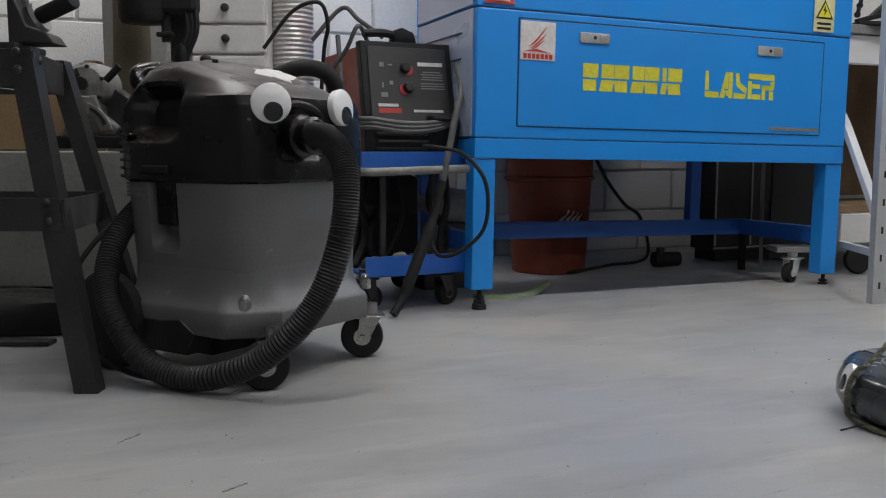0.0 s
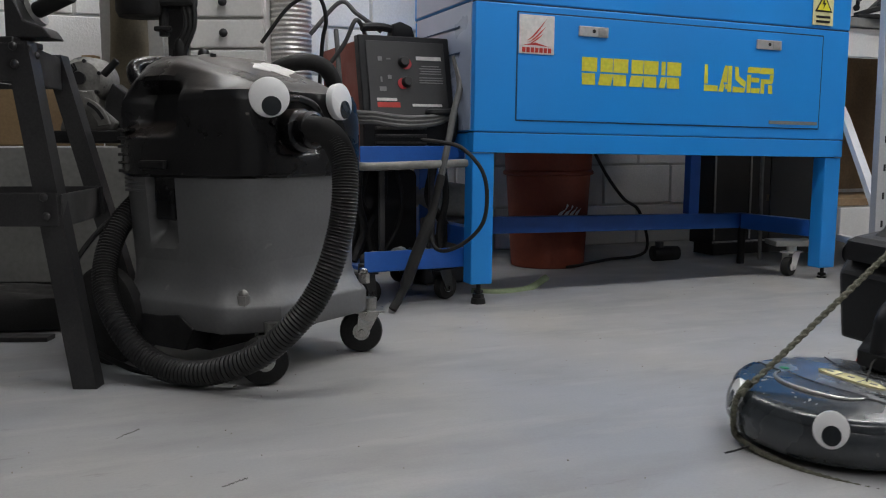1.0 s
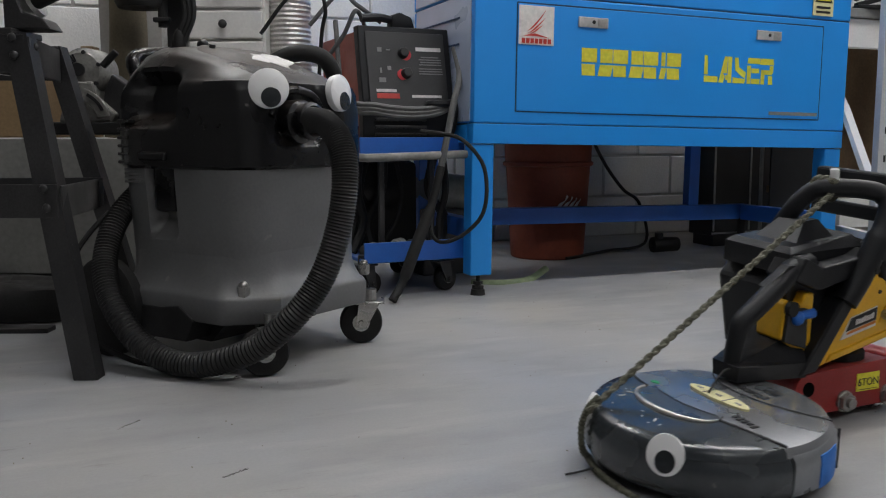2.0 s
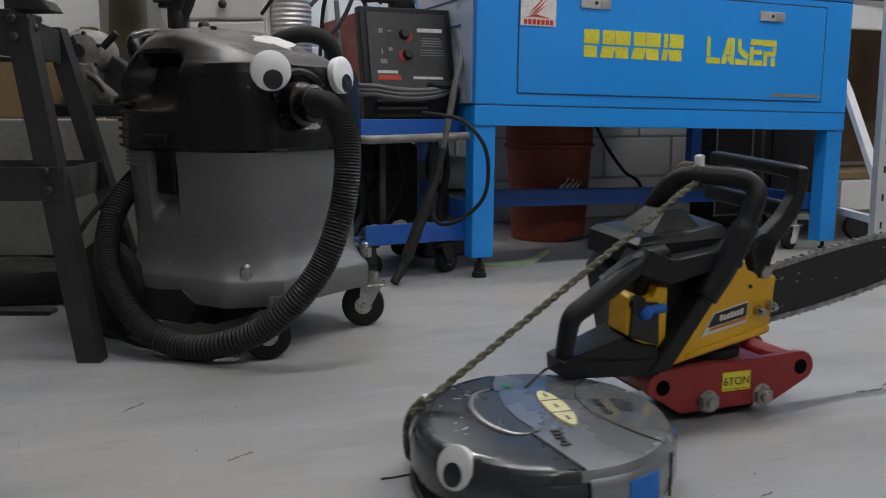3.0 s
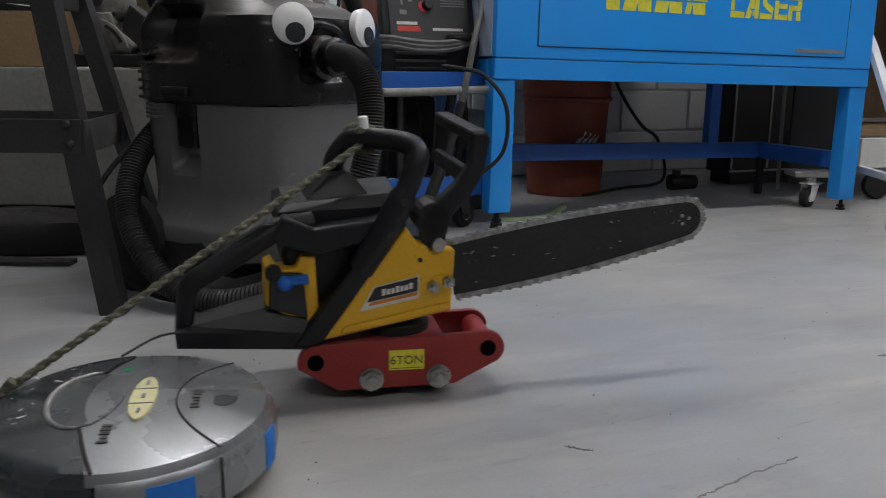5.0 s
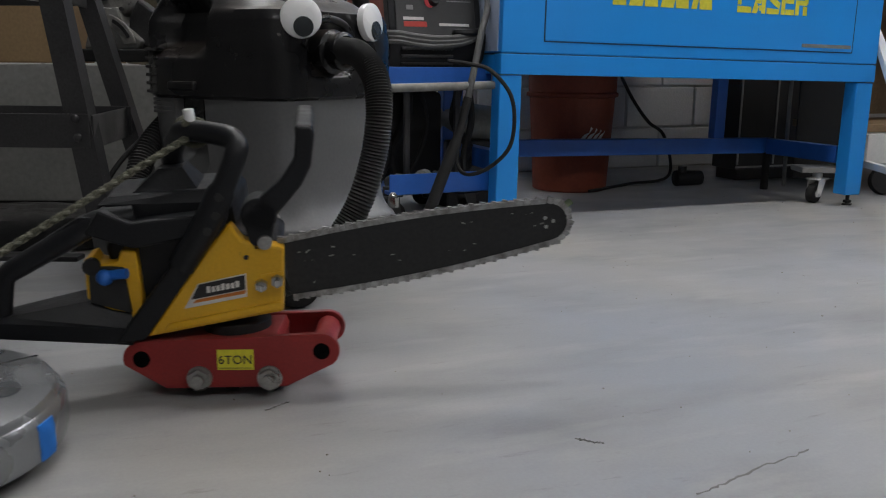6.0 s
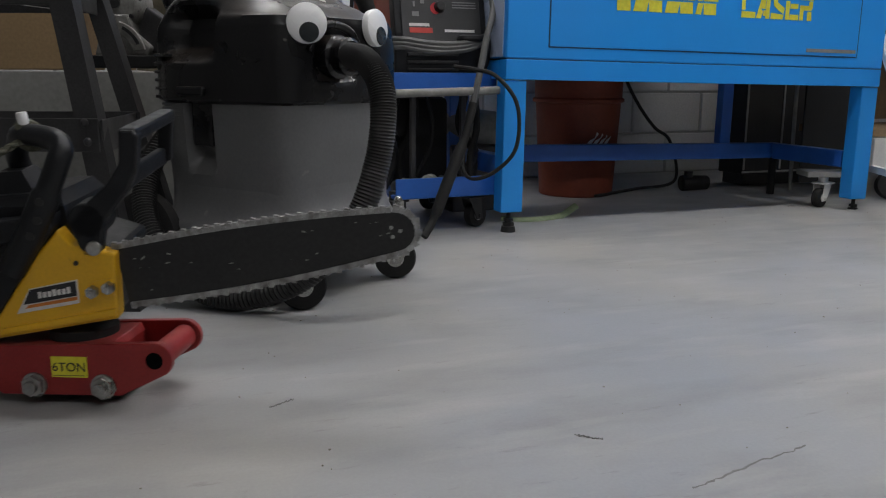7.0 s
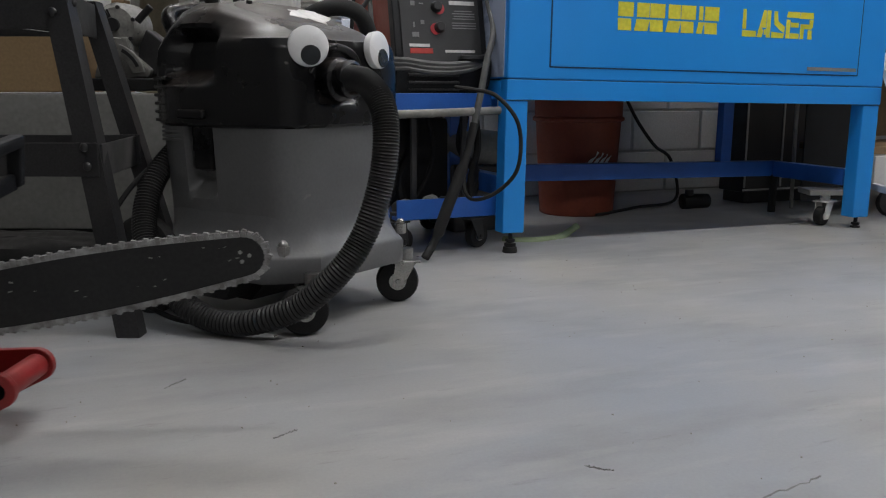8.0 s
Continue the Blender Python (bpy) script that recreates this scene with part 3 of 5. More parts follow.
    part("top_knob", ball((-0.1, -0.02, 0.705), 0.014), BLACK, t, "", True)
    label = [(0.075 + 0.03 * math.cos(a) * (1 + 0.35 * math.sin(3 * a) + 0.2 * math.sin(7 * a)), 0.02 + 0.058 * math.sin(a) * (1 + 0.25 * math.cos(5 * a))) for a in [i * 0.3142 for i in range(20)]]
    bm = bmesh.new()
    one = [bm.verts.new((x, y, plate_height(x) + 0.0052)) for x, y in label]
    two = [bm.verts.new((x, y, plate_height(x) + 0.0066)) for x, y in label]
    bm.faces.new(one)
    bm.faces.new(two)
    for i in range(20):
        bm.faces.new((one[i], one[(i + 1) % 20], two[(i + 1) % 20], two[i]))
    part("torn_label", bm, STICKER, t, "torn remains of a white sticker")
    # vents at the back of the left side
    for i in range(6):
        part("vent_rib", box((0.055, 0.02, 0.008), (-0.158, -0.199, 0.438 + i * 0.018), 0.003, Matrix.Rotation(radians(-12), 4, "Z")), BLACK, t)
    for i in range(4):
        part("tub_rib", box((0.07, 0.018, 0.006), (-0.132, -0.194, 0.395 + i * 0.009), 0.002), TUB, t)
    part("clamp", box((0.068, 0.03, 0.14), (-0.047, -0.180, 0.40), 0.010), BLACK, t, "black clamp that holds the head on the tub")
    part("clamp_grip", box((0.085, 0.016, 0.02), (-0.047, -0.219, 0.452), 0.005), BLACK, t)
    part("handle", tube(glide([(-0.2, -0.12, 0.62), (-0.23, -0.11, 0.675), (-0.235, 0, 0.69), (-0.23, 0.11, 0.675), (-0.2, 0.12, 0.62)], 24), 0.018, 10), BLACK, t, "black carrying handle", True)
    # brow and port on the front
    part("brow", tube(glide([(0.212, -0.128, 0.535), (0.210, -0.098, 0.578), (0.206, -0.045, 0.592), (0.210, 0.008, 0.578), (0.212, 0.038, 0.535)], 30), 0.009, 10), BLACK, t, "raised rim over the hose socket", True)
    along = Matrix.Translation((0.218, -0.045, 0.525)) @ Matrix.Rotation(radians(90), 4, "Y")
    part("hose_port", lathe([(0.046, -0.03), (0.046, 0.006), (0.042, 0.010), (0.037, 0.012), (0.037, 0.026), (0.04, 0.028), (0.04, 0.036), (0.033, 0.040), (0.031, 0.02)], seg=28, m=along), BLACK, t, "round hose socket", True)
    for y, yaw, x in ((-0.142, -44, 0.222), (0.082, 6, 0.224)):
        e = Matrix.Translation((x, y, 0.59)) @ Matrix.Rotation(radians(yaw), 4, "Z") @ Matrix.Rotation(radians(90 - 5), 4, "Y")
        eye = part("googly_eye", lathe([(0.040, -0.012), (0.0415, 0.001), (0.0405, 0.004), (0.036, 0.0065), (0.022, 0.0085), (0.001, 0.0092)], seg=32, m=e), WHITE, t, "white googly eye", True)
        part("pupil", lathe([(0.0205, 0.0), (0.020, 0.0096), (0.001, 0.0102)], seg=24, m=e @ Matrix.Translation((0.0185, 0.004, 0.0))), PUPIL, eye, "black pupil", True)
    for x, y, z in ((0.178, -0.186, 0.172), (0.212, 0.175, 0.178)):
        bolt = ball((x, y, z + 0.014), 0.0105)
        rod((x, y, z - 0.012), (x, y, z + 0.012), 0.0135, seg=6, bm=bolt)
        part("cap_nut", bolt, STEEL, t, "", True)
    part("base_skirt", prism([(-0.16, 0.05), (0.06, 0.05), (0.12, 0.109), (-0.2, 0.109)], -0.17, 0.17), RUBBER, t)
    for x, y in ((0.222, -0.175), (0.205, 0.17)):
        caster("caster", t, (x, y, 0), 0.051, 0.034, 52 if y < 0 else 40, STEEL, RUBBER, 0.1)
    for y in (-0.235, 0.235):
        part("rear_wheel", lathe([(0.02, -0.02), (0.1, -0.02), (0.112, -0.012), (0.112, 0.012), (0.1, 0.02), (0.02, 0.02)], seg=36, m=Matrix.Translation((-0.2, y, 0.112)) @ Matrix.Rotation(radians(90), 4, "X")), RUBBER, t, "large black rear wheel", True)
    # the ribbed hose
    path = glide([(-0.305, 1.92, 0.525), (-0.265, 1.86, 0.527), (-0.228, 1.80, 0.514), (-0.197, 1.755, 0.47), (-0.19, 1.735, 0.402), (-0.203, 1.73, 0.314), (-0.235, 1.715, 0.22), (-0.288, 1.70, 0.145),
                  (-0.38, 1.72, 0.07), (-0.512, 1.76, 0.031), (-0.622, 1.80, 0.06), (-0.705, 1.86, 0.141), (-0.74, 1.92, 0.218), (-0.735, 1.98, 0.3), (-0.7, 2.05, 0.365), (-0.66, 2.1, 0.39)], 420)
    back = m.inverted()
    part("hose", tube([back @ p for p in path], lambda i: 0.0275 if i % 2 else 0.0245, 14), HOSE, t, "ribbed black suction hose", True)


# ---- welder on its cart ----
def build_welder_cart():
    m = Matrix.Translation((-0.10, 2.78, 0)) @ Matrix.Rotation(radians(24), 4, "Z")
    c = thing("welding_cart", "blue steel welding cart with small black wheels", "cart", m)
    W = 0.35
    part("upper_tray", box((W, 0.46, 0.012), (0, 0.2, 0.437), 0.003), CART_AND_SHADE_BLUE, c)
    part("tray_lip", box((W, 0.006, 0.06), (0, -0.03, 0.462), 0.002), CART_AND_SHADE_BLUE, c)
    part("lower_tray", box((W, 0.52, 0.012), (0, 0.2, 0.115), 0.003), CART_AND_SHADE_BLUE, c)
    part("lower_lip", box((W, 0.006, 0.062), (0, -0.06, 0.142), 0.002), CART_AND_SHADE_BLUE, c)
    for x in (-W / 2 + 0.02, W / 2 - 0.02):
        part("upright", box((0.022, 0.022, 0.33), (x, 0.42, 0.28), 0.003), DARK_STEEL, c)
        part("front_upright", box((0.018, 0.018, 0.33), (x * 0.55, 0.03, 0.28), 0.003), DARK_STEEL, c)
    part("handle_bar", tube(glide([(-W / 2 - 0.005, 0.1, 0.432), (-W / 2 - 0.005, -0.06, 0.432), (-W / 2 + 0.02, -0.1, 0.432), (0, -0.11, 0.436), (W / 2 - 0.02, -0.1, 0.44), (W / 2 + 0.005, -0.06, 0.44), (W / 2 + 0.005, 0.1, 0.44)], 40), 0.0125, 10), DUSTY_GREY, c, "dusty grey tubular handle", True)
    for x, y in ((0.12, 0.0), (-0.14, 0.0), (0.12, 0.4), (-0.14, 0.4)):
        caster("caster", c, (x, y, 0), 0.04, 0.03, 200, DARK_STEEL, RUBBER, 0.1)
    # the welder: a case with a sloping control panel
    w = thing("welder", "dark wire-feed welder with red sides and cables", "welder", m @ Matrix.Translation((0, 0.01, 0.443)))
    half = 0.152
    prof = [(0.0, 0.0), (0.0, 0.16), (0.045, 0.375), (0.42, 0.375), (0.42, 0.0)]
    part("case", prism(prof, -half + 0.004, half - 0.004, plane="yz", bevel=0.004), MIG_RED, w, "faded red sheet metal case")
    part("front_frame", prism([(-0.012, 0.0), (-0.012, 0.165), (0.035, 0.39), (0.075, 0.39), (0.03, 0.165), (0.03, 0.0)], -half, half, plane="yz", bevel=0.004), SAW_BLACK, w, "black plastic front frame")
    lean = Matrix.Translation((0, -0.019, 0.135)) @ Matrix.Rotation(radians(-12), 4, "X")
    panel = part("control_panel", box((0.262, 0.006, 0.235), (0, -0.002, 0.125), 0.002), MIG_PANEL, w, "black control panel with white markings", m=lean)
    for x, z, red in ((-0.012, 0.175, 0.01), (-0.006, 0.112, -0.012)):
        knob = rod((x, -0.006, z), (x, -0.026, z), 0.018, 0.014, 20, bevel=0.002)
        part("knob", knob, INK, panel, "round black knob")
        part("knob_mark", rod((x + red, -0.005, z - 0.004), (x + red, -0.0075, z - 0.004), 0.0175, seg=20), KNOB_RED, panel)
    for x, z, wd, hh in ((0.075, 0.19, 0.085, 0.012), (0.078, 0.165, 0.06, 0.003), (0.078, 0.157, 0.075, 0.003), (0.08, 0.149, 0.07, 0.003), (0.078, 0.141, 0.075, 0.003), (0.078, 0.128, 0.08, 0.003), (0.078, 0.12, 0.08, 0.003),
                         (0.078, 0.112, 0.08, 0.003), (-0.088, 0.185, 0.014, 0.014), (-0.06, 0.185, 0.014, 0.004), (-0.088, 0.12, 0.006, 0.016), (-0.06, 0.128, 0.012, 0.012), (-0.085, 0.09, 0.022, 0.014)):
        part("marking", box((wd, 0.002, hh), (x, -0.0052, z)), GREY_INK if hh < 0.01 else STICKER if wd > 0.05 else GREY_INK, panel)
    part("name_bar", box((0.1, 0.002, 0.008), (0.058, -0.0052, 0.04)), STICKER, panel, "pale lettering bar")
    part("maker_badge", box((0.075, 0.002, 0.016), (-0.07, -0.0052, 0.04), 0.0008), STICKER_RED, panel, "red maker's badge")
    part("maker_line", box((0.066, 0.002, 0.009), (-0.075, -0.0052, 0.057)), STICKER, panel)
    for i in range(4):
        part("louvre", box((0.17, 0.012, 0.009), (-0.03, -0.014, 0.035 + i * 0.023), 0.002), DARK_STEEL, w)
    part("cable_hook", tube(glide([(0.06, -0.012, 0.15), (0.06, -0.05, 0.152), (0.10, -0.06, 0.152), (0.135, -0.05, 0.15), (0.135, -0.04, 0.08), (0.135, -0.012, 0.06)], 24), 0.012, 8), SAW_BLACK, w, "", True)
    part("top_handle", prism([(-0.03, 0.39), (0.05, 0.39), (0.04, 0.425), (0.0, 0.44), (-0.025, 0.43)], 0.06, 0.11, bevel=0.006), SAW_BLACK, w, "", True)
    part("torch_grip", tube(glide([(-0.13, 0.06, 0.415), (-0.06, 0.07, 0.42), (0.0, 0.08, 0.41)], 10), 0.013, 8), SAW_BLACK, w, "", True)
    for k in range(3):
        r = 0.004 * k
        part("cable", tube(glide([(-0.2, 0.1, 0.40 + r), (-0.2, 0.02, 0.18 - 3 * r), (-0.12, -0.05, 0.145 - 3 * r), (0.0, -0.06, 0.135 - 3 * r), (0.11, -0.05, 0.15 - 2 * r), (0.18, 0.0, 0.2 + r), (0.185, 0.04, 0.28 + 3 * r), (0.16, 0.06, 0.33)], 60), 0.008, 8), CABLE, w, "grey looped cable", True)
    part("torch_cable", tube(glide([(0.16, 0.0, 0.33), (0.15, -0.06, 0.24), (0.11, -0.1, 0.15), (0.08, -0.12, 0.05), (0.05, -0.13, -0.06)], 40), 0.011, 8), CABLE, w, "", True)
    part("torch_handle", tube(glide([(0.055, -0.13, -0.04), (0.02, -0.14, -0.15), (-0.04, -0.152, -0.28), (-0.085, -0.16, -0.38), (-0.125, -0.175, -0.432)], 30), lambda i: 0.013 + 0.005 * (8 < i < 22), 10), RUBBER, w, "black torch hanging down to the floor", True)
    back = w.matrix_basis.inverted()
    loop = [(-0.06, 2.66, 0.51), (0.0, 2.62, 0.502), (0.06, 2.61, 0.485), (0.118, 2.6, 0.42), (0.133, 2.6, 0.34), (0.118, 2.6, 0.26), (0.06, 2.62, 0.2), (0.0, 2.64, 0.178), (-0.03, 2.68, 0.2), (-0.035, 2.72, 0.26)]
    part("work_lead", tube([back @ p for p in glide(loop, 60)], 0.006, 8), RUBBER, w, "thin black looping lead", True)
    for pts in ([(-0.1, 0.1, 0.39), (-0.16, 0.02, 0.43), (-0.19, 0.05, 0.36), (-0.24, 0.1, 0.28)], [(-0.05, 0.1, 0.41), (-0.13, 0.1, 0.46), (-0.17, 0.15, 0.5), (-0.26, 0.18, 0.4)]):
        part("lead", tube(glide(pts, 30), 0.007, 8), CABLE, w, "", True)


def build_clutter_on_cart():
    base = Matrix.Translation((-0.10, 2.78, 0)) @ Matrix.Rotation(radians(24), 4, "Z")
    t = thing("hanging_hoses", "tangle of black hoses hanging under the welding tray", "hoses", base)
    pick = random.Random(8)
    for i in range(8):
        x, y = pick.uniform(-0.15, 0.13), pick.uniform(0.0, 0.16)
        part("hose", tube(glide([(x, y, 0.425), (x + pick.uniform(-0.03, 0.03), y, 0.32), (x + pick.uniform(-0.06, 0.06), y + 0.02, 0.22), (x + pick.uniform(-0.08, 0.08), y, 0.126)], 20), pick.uniform(0.007, 0.017), 8), RUBBER, t, "", True)
    # Dark rounded box that fills the space behind the hanging hoses.
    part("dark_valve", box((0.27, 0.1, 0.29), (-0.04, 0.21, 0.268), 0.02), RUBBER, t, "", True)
    rng = random.Random(4)
    for i in range(7):
        x, y = -0.14 + i * 0.04, 0.02 + 0.03 * (i % 2)
        r = 0.016 + rng.random() * 0.01
        bm = lathe([(r * 0.7, -r), (r, -r * 0.7), (r, r * 0.7), (r * 0.6, r)], seg=12, m=Matrix.Translation((x, y, 0.121 + r)) @ Matrix.Rotation(rng.random() * 3, 4, "Z") @ Matrix.Rotation(radians(90), 4, "X"))
        tagged(part("steel_fitting", bm, DUSTY_GREY if i % 2 else DARK_STEEL, None, "", True, base), "small dusty metal fitting lying on the cart", "fitting", "fittings on the cart")
    gas = thing("grey_cylinder", "grey tapered bottle lying behind the cart", "bottle", Matrix.Translation((0.0, 3.2, 0.0)) @ Matrix.Rotation(radians(25), 4, "Z"))
    part("bottle", lathe([(0.02, -0.12), (0.04, -0.1), (0.065, -0.03), (0.07, 0.1), (0.04, 0.13)], seg=24, m=Matrix.Translation((0, 0, 0.3)) @ Matrix.Rotation(radians(100), 4, "Y")), DUSTY_GREY, gas, "", True)
    part("cradle", box((0.2, 0.12, 0.24), (0, 0, 0.12), 0.01), DARK_STEEL, gas)


# ---- steel tool stand ----
def build_tool_stand():
    t = thing("tool_stand", "black steel tool stand with splayed bolted legs", "stand")

    def angle_leg(p, q, sx):
        p, q = Vector(p), Vector(q)
        bm = bmesh.new()
        for ring in ([(0, 0), (0.042, 0), (0.042, 0.004), (0.004, 0.004), (0.004, 0.042), (0, 0.042)],):
            lo = [bm.verts.new((p.x + a * sx, p.y + b, p.z)) for a, b in ring]
            hi = [bm.verts.new((q.x + a * sx, q.y + b, q.z)) for a, b in ring]
            n = len(ring)
            bm.faces.new(lo)
            bm.faces.new(hi[::-1])
            for i in range(n):
                bm.faces.new((lo[i], hi[i], hi[(i + 1) % n], lo[(i + 1) % n]))
        return bm

    legs = (((-0.704, 1.755, 0), (-0.828, 1.80, 0.70), -1.15), ((-0.715, 2.13, 0), (-0.872, 2.06, 0.70), -1), ((-1.45, 1.755, 0), (-1.33, 1.80, 0.70), 1), ((-1.45, 2.13, 0), (-1.33, 2.06, 0.70), 1))
    for p, q, s in legs:
        part("leg", angle_leg(p, q, s), DARK_STEEL, t)
    part("front_top_rail", box((0.6, 0.005, 0.075), (-1.132, 1.801, 0.66), 0.002), DARK_STEEL, t)
    part("rear_top_rail", box((0.6, 0.005, 0.075), (-1.175, 2.06, 0.66), 0.002), DARK_STEEL, t)
    part("side_top_rail", box((0.005, 0.265, 0.075), (-0.85, 1.93, 0.655), 0.002, Matrix.Rotation(radians(11), 4, "Z")), DARK_STEEL, t)
    part("front_brace", box((0.7, 0.005, 0.068), (-1.122, 1.776, 0.365), 0.002), DARK_STEEL, t)
    part("rear_brace", box((0.7, 0.005, 0.068), (-1.15, 2.09, 0.365), 0.002), DARK_STEEL, t)
    part("side_brace", box((0.005, 0.31, 0.068), (-0.79, 1.935, 0.362), 0.002, Matrix.Rotation(radians(8), 4, "Z")), DARK_STEEL, t)
    for x, y, z in ((-0.853, 1.792, 0.69), (-0.850, 1.79, 0.655), (-0.798, 1.77, 0.39), (-0.793, 1.768, 0.352)):
        part("bolt_head", ball((x, y, z), 0.009, (1, 0.6, 1), seg=12), DARK_STEEL, t, "", True)
    for y, z in ((1.83, 0.675), (1.83, 0.64)):
        part("side_bolt", ball((-0.822, y, z), 0.008, (0.6, 1, 1), seg=12), DARK_STEEL, t, "", True)
    v = thing("bench_vise", "dark bench tool with a round grip on the stand", "vise", Matrix.Translation((-0.84, 1.9, 0.70)))
    part("base", box((0.24, 0.14, 0.014), (-0.15, 0, 0.007), 0.003), DARK_STEEL, v)
    part("jaw", prism([(-0.06, 0.014), (0.035, 0.014), (0.02, 0.035), (-0.02, 0.05), (-0.045, 0.11), (-0.06, 0.11)], -0.04, 0.03, bevel=0.004), DARK_STEEL, v)
    part("disc", rod((-0.015, 0, 0.07), (-0.005, 0, 0.075), 0.032, seg=24), ALUMINIUM, v)
    part("grip", rod((0.0, -0.02, 0.072), (0.085, -0.05, 0.10), 0.017, seg=18, bevel=0.003), RUBBER, v, "ribbed black grip", True)
    part("arm", tube(glide([(-0.04, 0.0, 0.09), (-0.055, 0.0, 0.2), (-0.06, 0.0, 0.3)], 8), 0.011, 8), DARK_STEEL, v, "", True)


# ---- things stored behind the vacuum ----
def build_back_left():
    cab = thing("low_cabinet", "grey-white board-sided low cabinet", "cabinet", Matrix.Translation((-1.35, 2.62, 0)))
    part("front_board", box((1.0, 0.02, 0.40), (0, 0, 0.29), 0.003), GREY_BOARD, cab)
    part("carcass", box((0.98, 0.4, 0.40), (0, 0.214, 0.29), 0.003), GREY_BOARD, cab)
    part("side_board", box((0.07, 0.42, 0.46), (0.475 + 0.06, 0.2, 0.26), 0.003), WHITE_PAINT, cab)
    part("plinth", box((0.96, 0.36, 0.09), (0, 0.22, 0.045)), DARK_STEEL, cab)
    bag = thing("black_sack", "slumped black plastic sack on the floor", "sack", Matrix.Translation((-1.35, 2.42, 0)))
    rng = random.Random(2)
    bm = loft([[(0.55 * k * math.cos(a) + rng.uniform(-.012, .012), 0.13 * k * math.sin(a), z + rng.uniform(-.008, .008)) for a in [i * math.tau / 40 for i in range(40)]] for k, z in ((0.94, 0.008), (1.0, 0.03), (0.97, 0.06), (0.9, 0.085), (0.7, 0.1), (0.3, 0.105))])
    part("sack", bm, RUBBER, bag, "", True)
    # Thin dark slab that paints the shadow line on the floor by the cabinet.
    shadow_strip = thing("floor_shadow_strip", "thin dark strip painting a shadow line on the floor", "batten", Matrix.Translation((-1.5, 2.22, 0)))
    part("batten", box((1.0, 0.05, 0.012), (0, 0, 0.006), 0.002), DARK_STEEL, shadow_strip)
    b = thing("cardboard_box", "brown cardboard box on the low cabinet", "box", Matrix.Translation((-1.52, 2.78, 0.495)))
    part("carton", box((0.62, 0.3, 0.27), (0, 0, 0.135), 0.004), CARD, b)
    part("flap", box((0.6, 0.004, 0.05), (0, -0.153, 0.24)), CARD, b)
    p = thing("wooden_post", "narrow brown wooden post", "post", Matrix.Translation((-1.06, 2.72, 0.495)))
    part("post", box((0.04, 0.05, 0.27), (0, 0, 0.135), 0.003), WOOD, p)
    p2 = thing("leaning_board", "dull white board leaning upright behind the cabinet", "board", Matrix.Translation((-1.0, 2.92, 0.495)))
    part("board", box((0.2, 0.02, 1.0), (0, 0, 0.5), 0.002), DULL_WHITE, p2)
    roll = thing("canvas_roll", "tan canvas roll standing upright", "roll", Matrix.Translation((-1.06, 2.88, 0.495)) @ Matrix.Rotation(radians(3), 4, "Y"))
    part("roll", tube(glide([(0.07, -0.08, 0.0), (0.075, -0.08, 0.3), (0.06, -0.08, 0.6), (0.06, -0.08, 1.0)], 20), lambda i: 0.065 - 0.0012 * i, 16), CANVAS, roll, "", True)
    for k, (x, r, mt) in enumerate(((-0.935, 0.022, STEEL), (-0.89, 0.028, ALUMINIUM), (-0.835, 0.03, STEEL))):
        pipe = thing("steel_pipe", "silvery steel pipe standing on end", "pipe", Matrix.Translation((x - 0.02, 2.96, 0)), "standing pipes")
        part("pipe", lathe([(r, 0), (r, 1.7), (r * 0.8, 1.7), (r * 0.8, 0)], seg=18), mt, pipe, "", True)
    # bevel gauge head of a saw, grey castings on a black table
    s = thing("mitre_saw", "dusty grey cast mitre saw on a black base", "saw", Matrix.Translation((-0.875, 2.25, 0.50)))
    part("table", box((0.27, 0.24, 0.03), (0.02, 0.02, 0.015), 0.004), RUBBER, s)
    face = Matrix.Translation((-0.01, 0, 0.155)) @ Matrix.Rotation(radians(90), 4, "X")
    part("motor_cap", lathe([(0.004, 0.05), (0.018, 0.048), (0.045, 0.042), (0.058, 0.025), (0.06, -0.05)], seg=28, m=face), SAW_CAST, s, "round dusty casting", True)
    part("motor_hole", rod((-0.012, -0.052, 0.158), (-0.012, -0.06, 0.158), 0.016, seg=18), INK, s)
    arc = [(0.085 * math.cos(a), 0.085 * math.sin(a) + 0.03) for a in [radians(d) for d in range(10, 80, 8)]]
    arc += [(0.055 * math.cos(a), 0.055 * math.sin(a) + 0.03) for a in [radians(d) for d in range(74, 4, -8)]]
    part("bevel_scale", prism([(x - 0.02, z) for x, z in arc], -0.07, -0.06, bevel=0.002), SAW_CAST, s, "curved bevel scale")
    slot = [(0.078 * math.cos(a) - 0.02, 0.078 * math.sin(a) + 0.03) for a in [radians(d) for d in range(22, 70, 6)]]
    slot += [(0.07 * math.cos(a) - 0.02, 0.07 * math.sin(a) + 0.03) for a in [radians(d) for d in range(64, 16, -6)]]
    part("scale_slot", prism(slot, -0.074, -0.069), INK, s)
    part("casting", prism([(-0.07, 0.03), (0.06, 0.03), (0.075, 0.05), (0.03, 0.09), (0.02, 0.13), (-0.05, 0.13), (-0.055, 0.08)], -0.05, 0.05, bevel=0.006), SAW_CAST, s)
    for a in range(0, 360, 60):
        dx, dz = 0.046 * math.cos(radians(a + 20)), 0.046 * math.sin(radians(a + 20))
        part("cast_screw", rod((-0.01 + dx, -0.036, 0.155 + dz), (-0.01 + dx, -0.046, 0.155 + dz), 0.005, seg=8), INK, s)
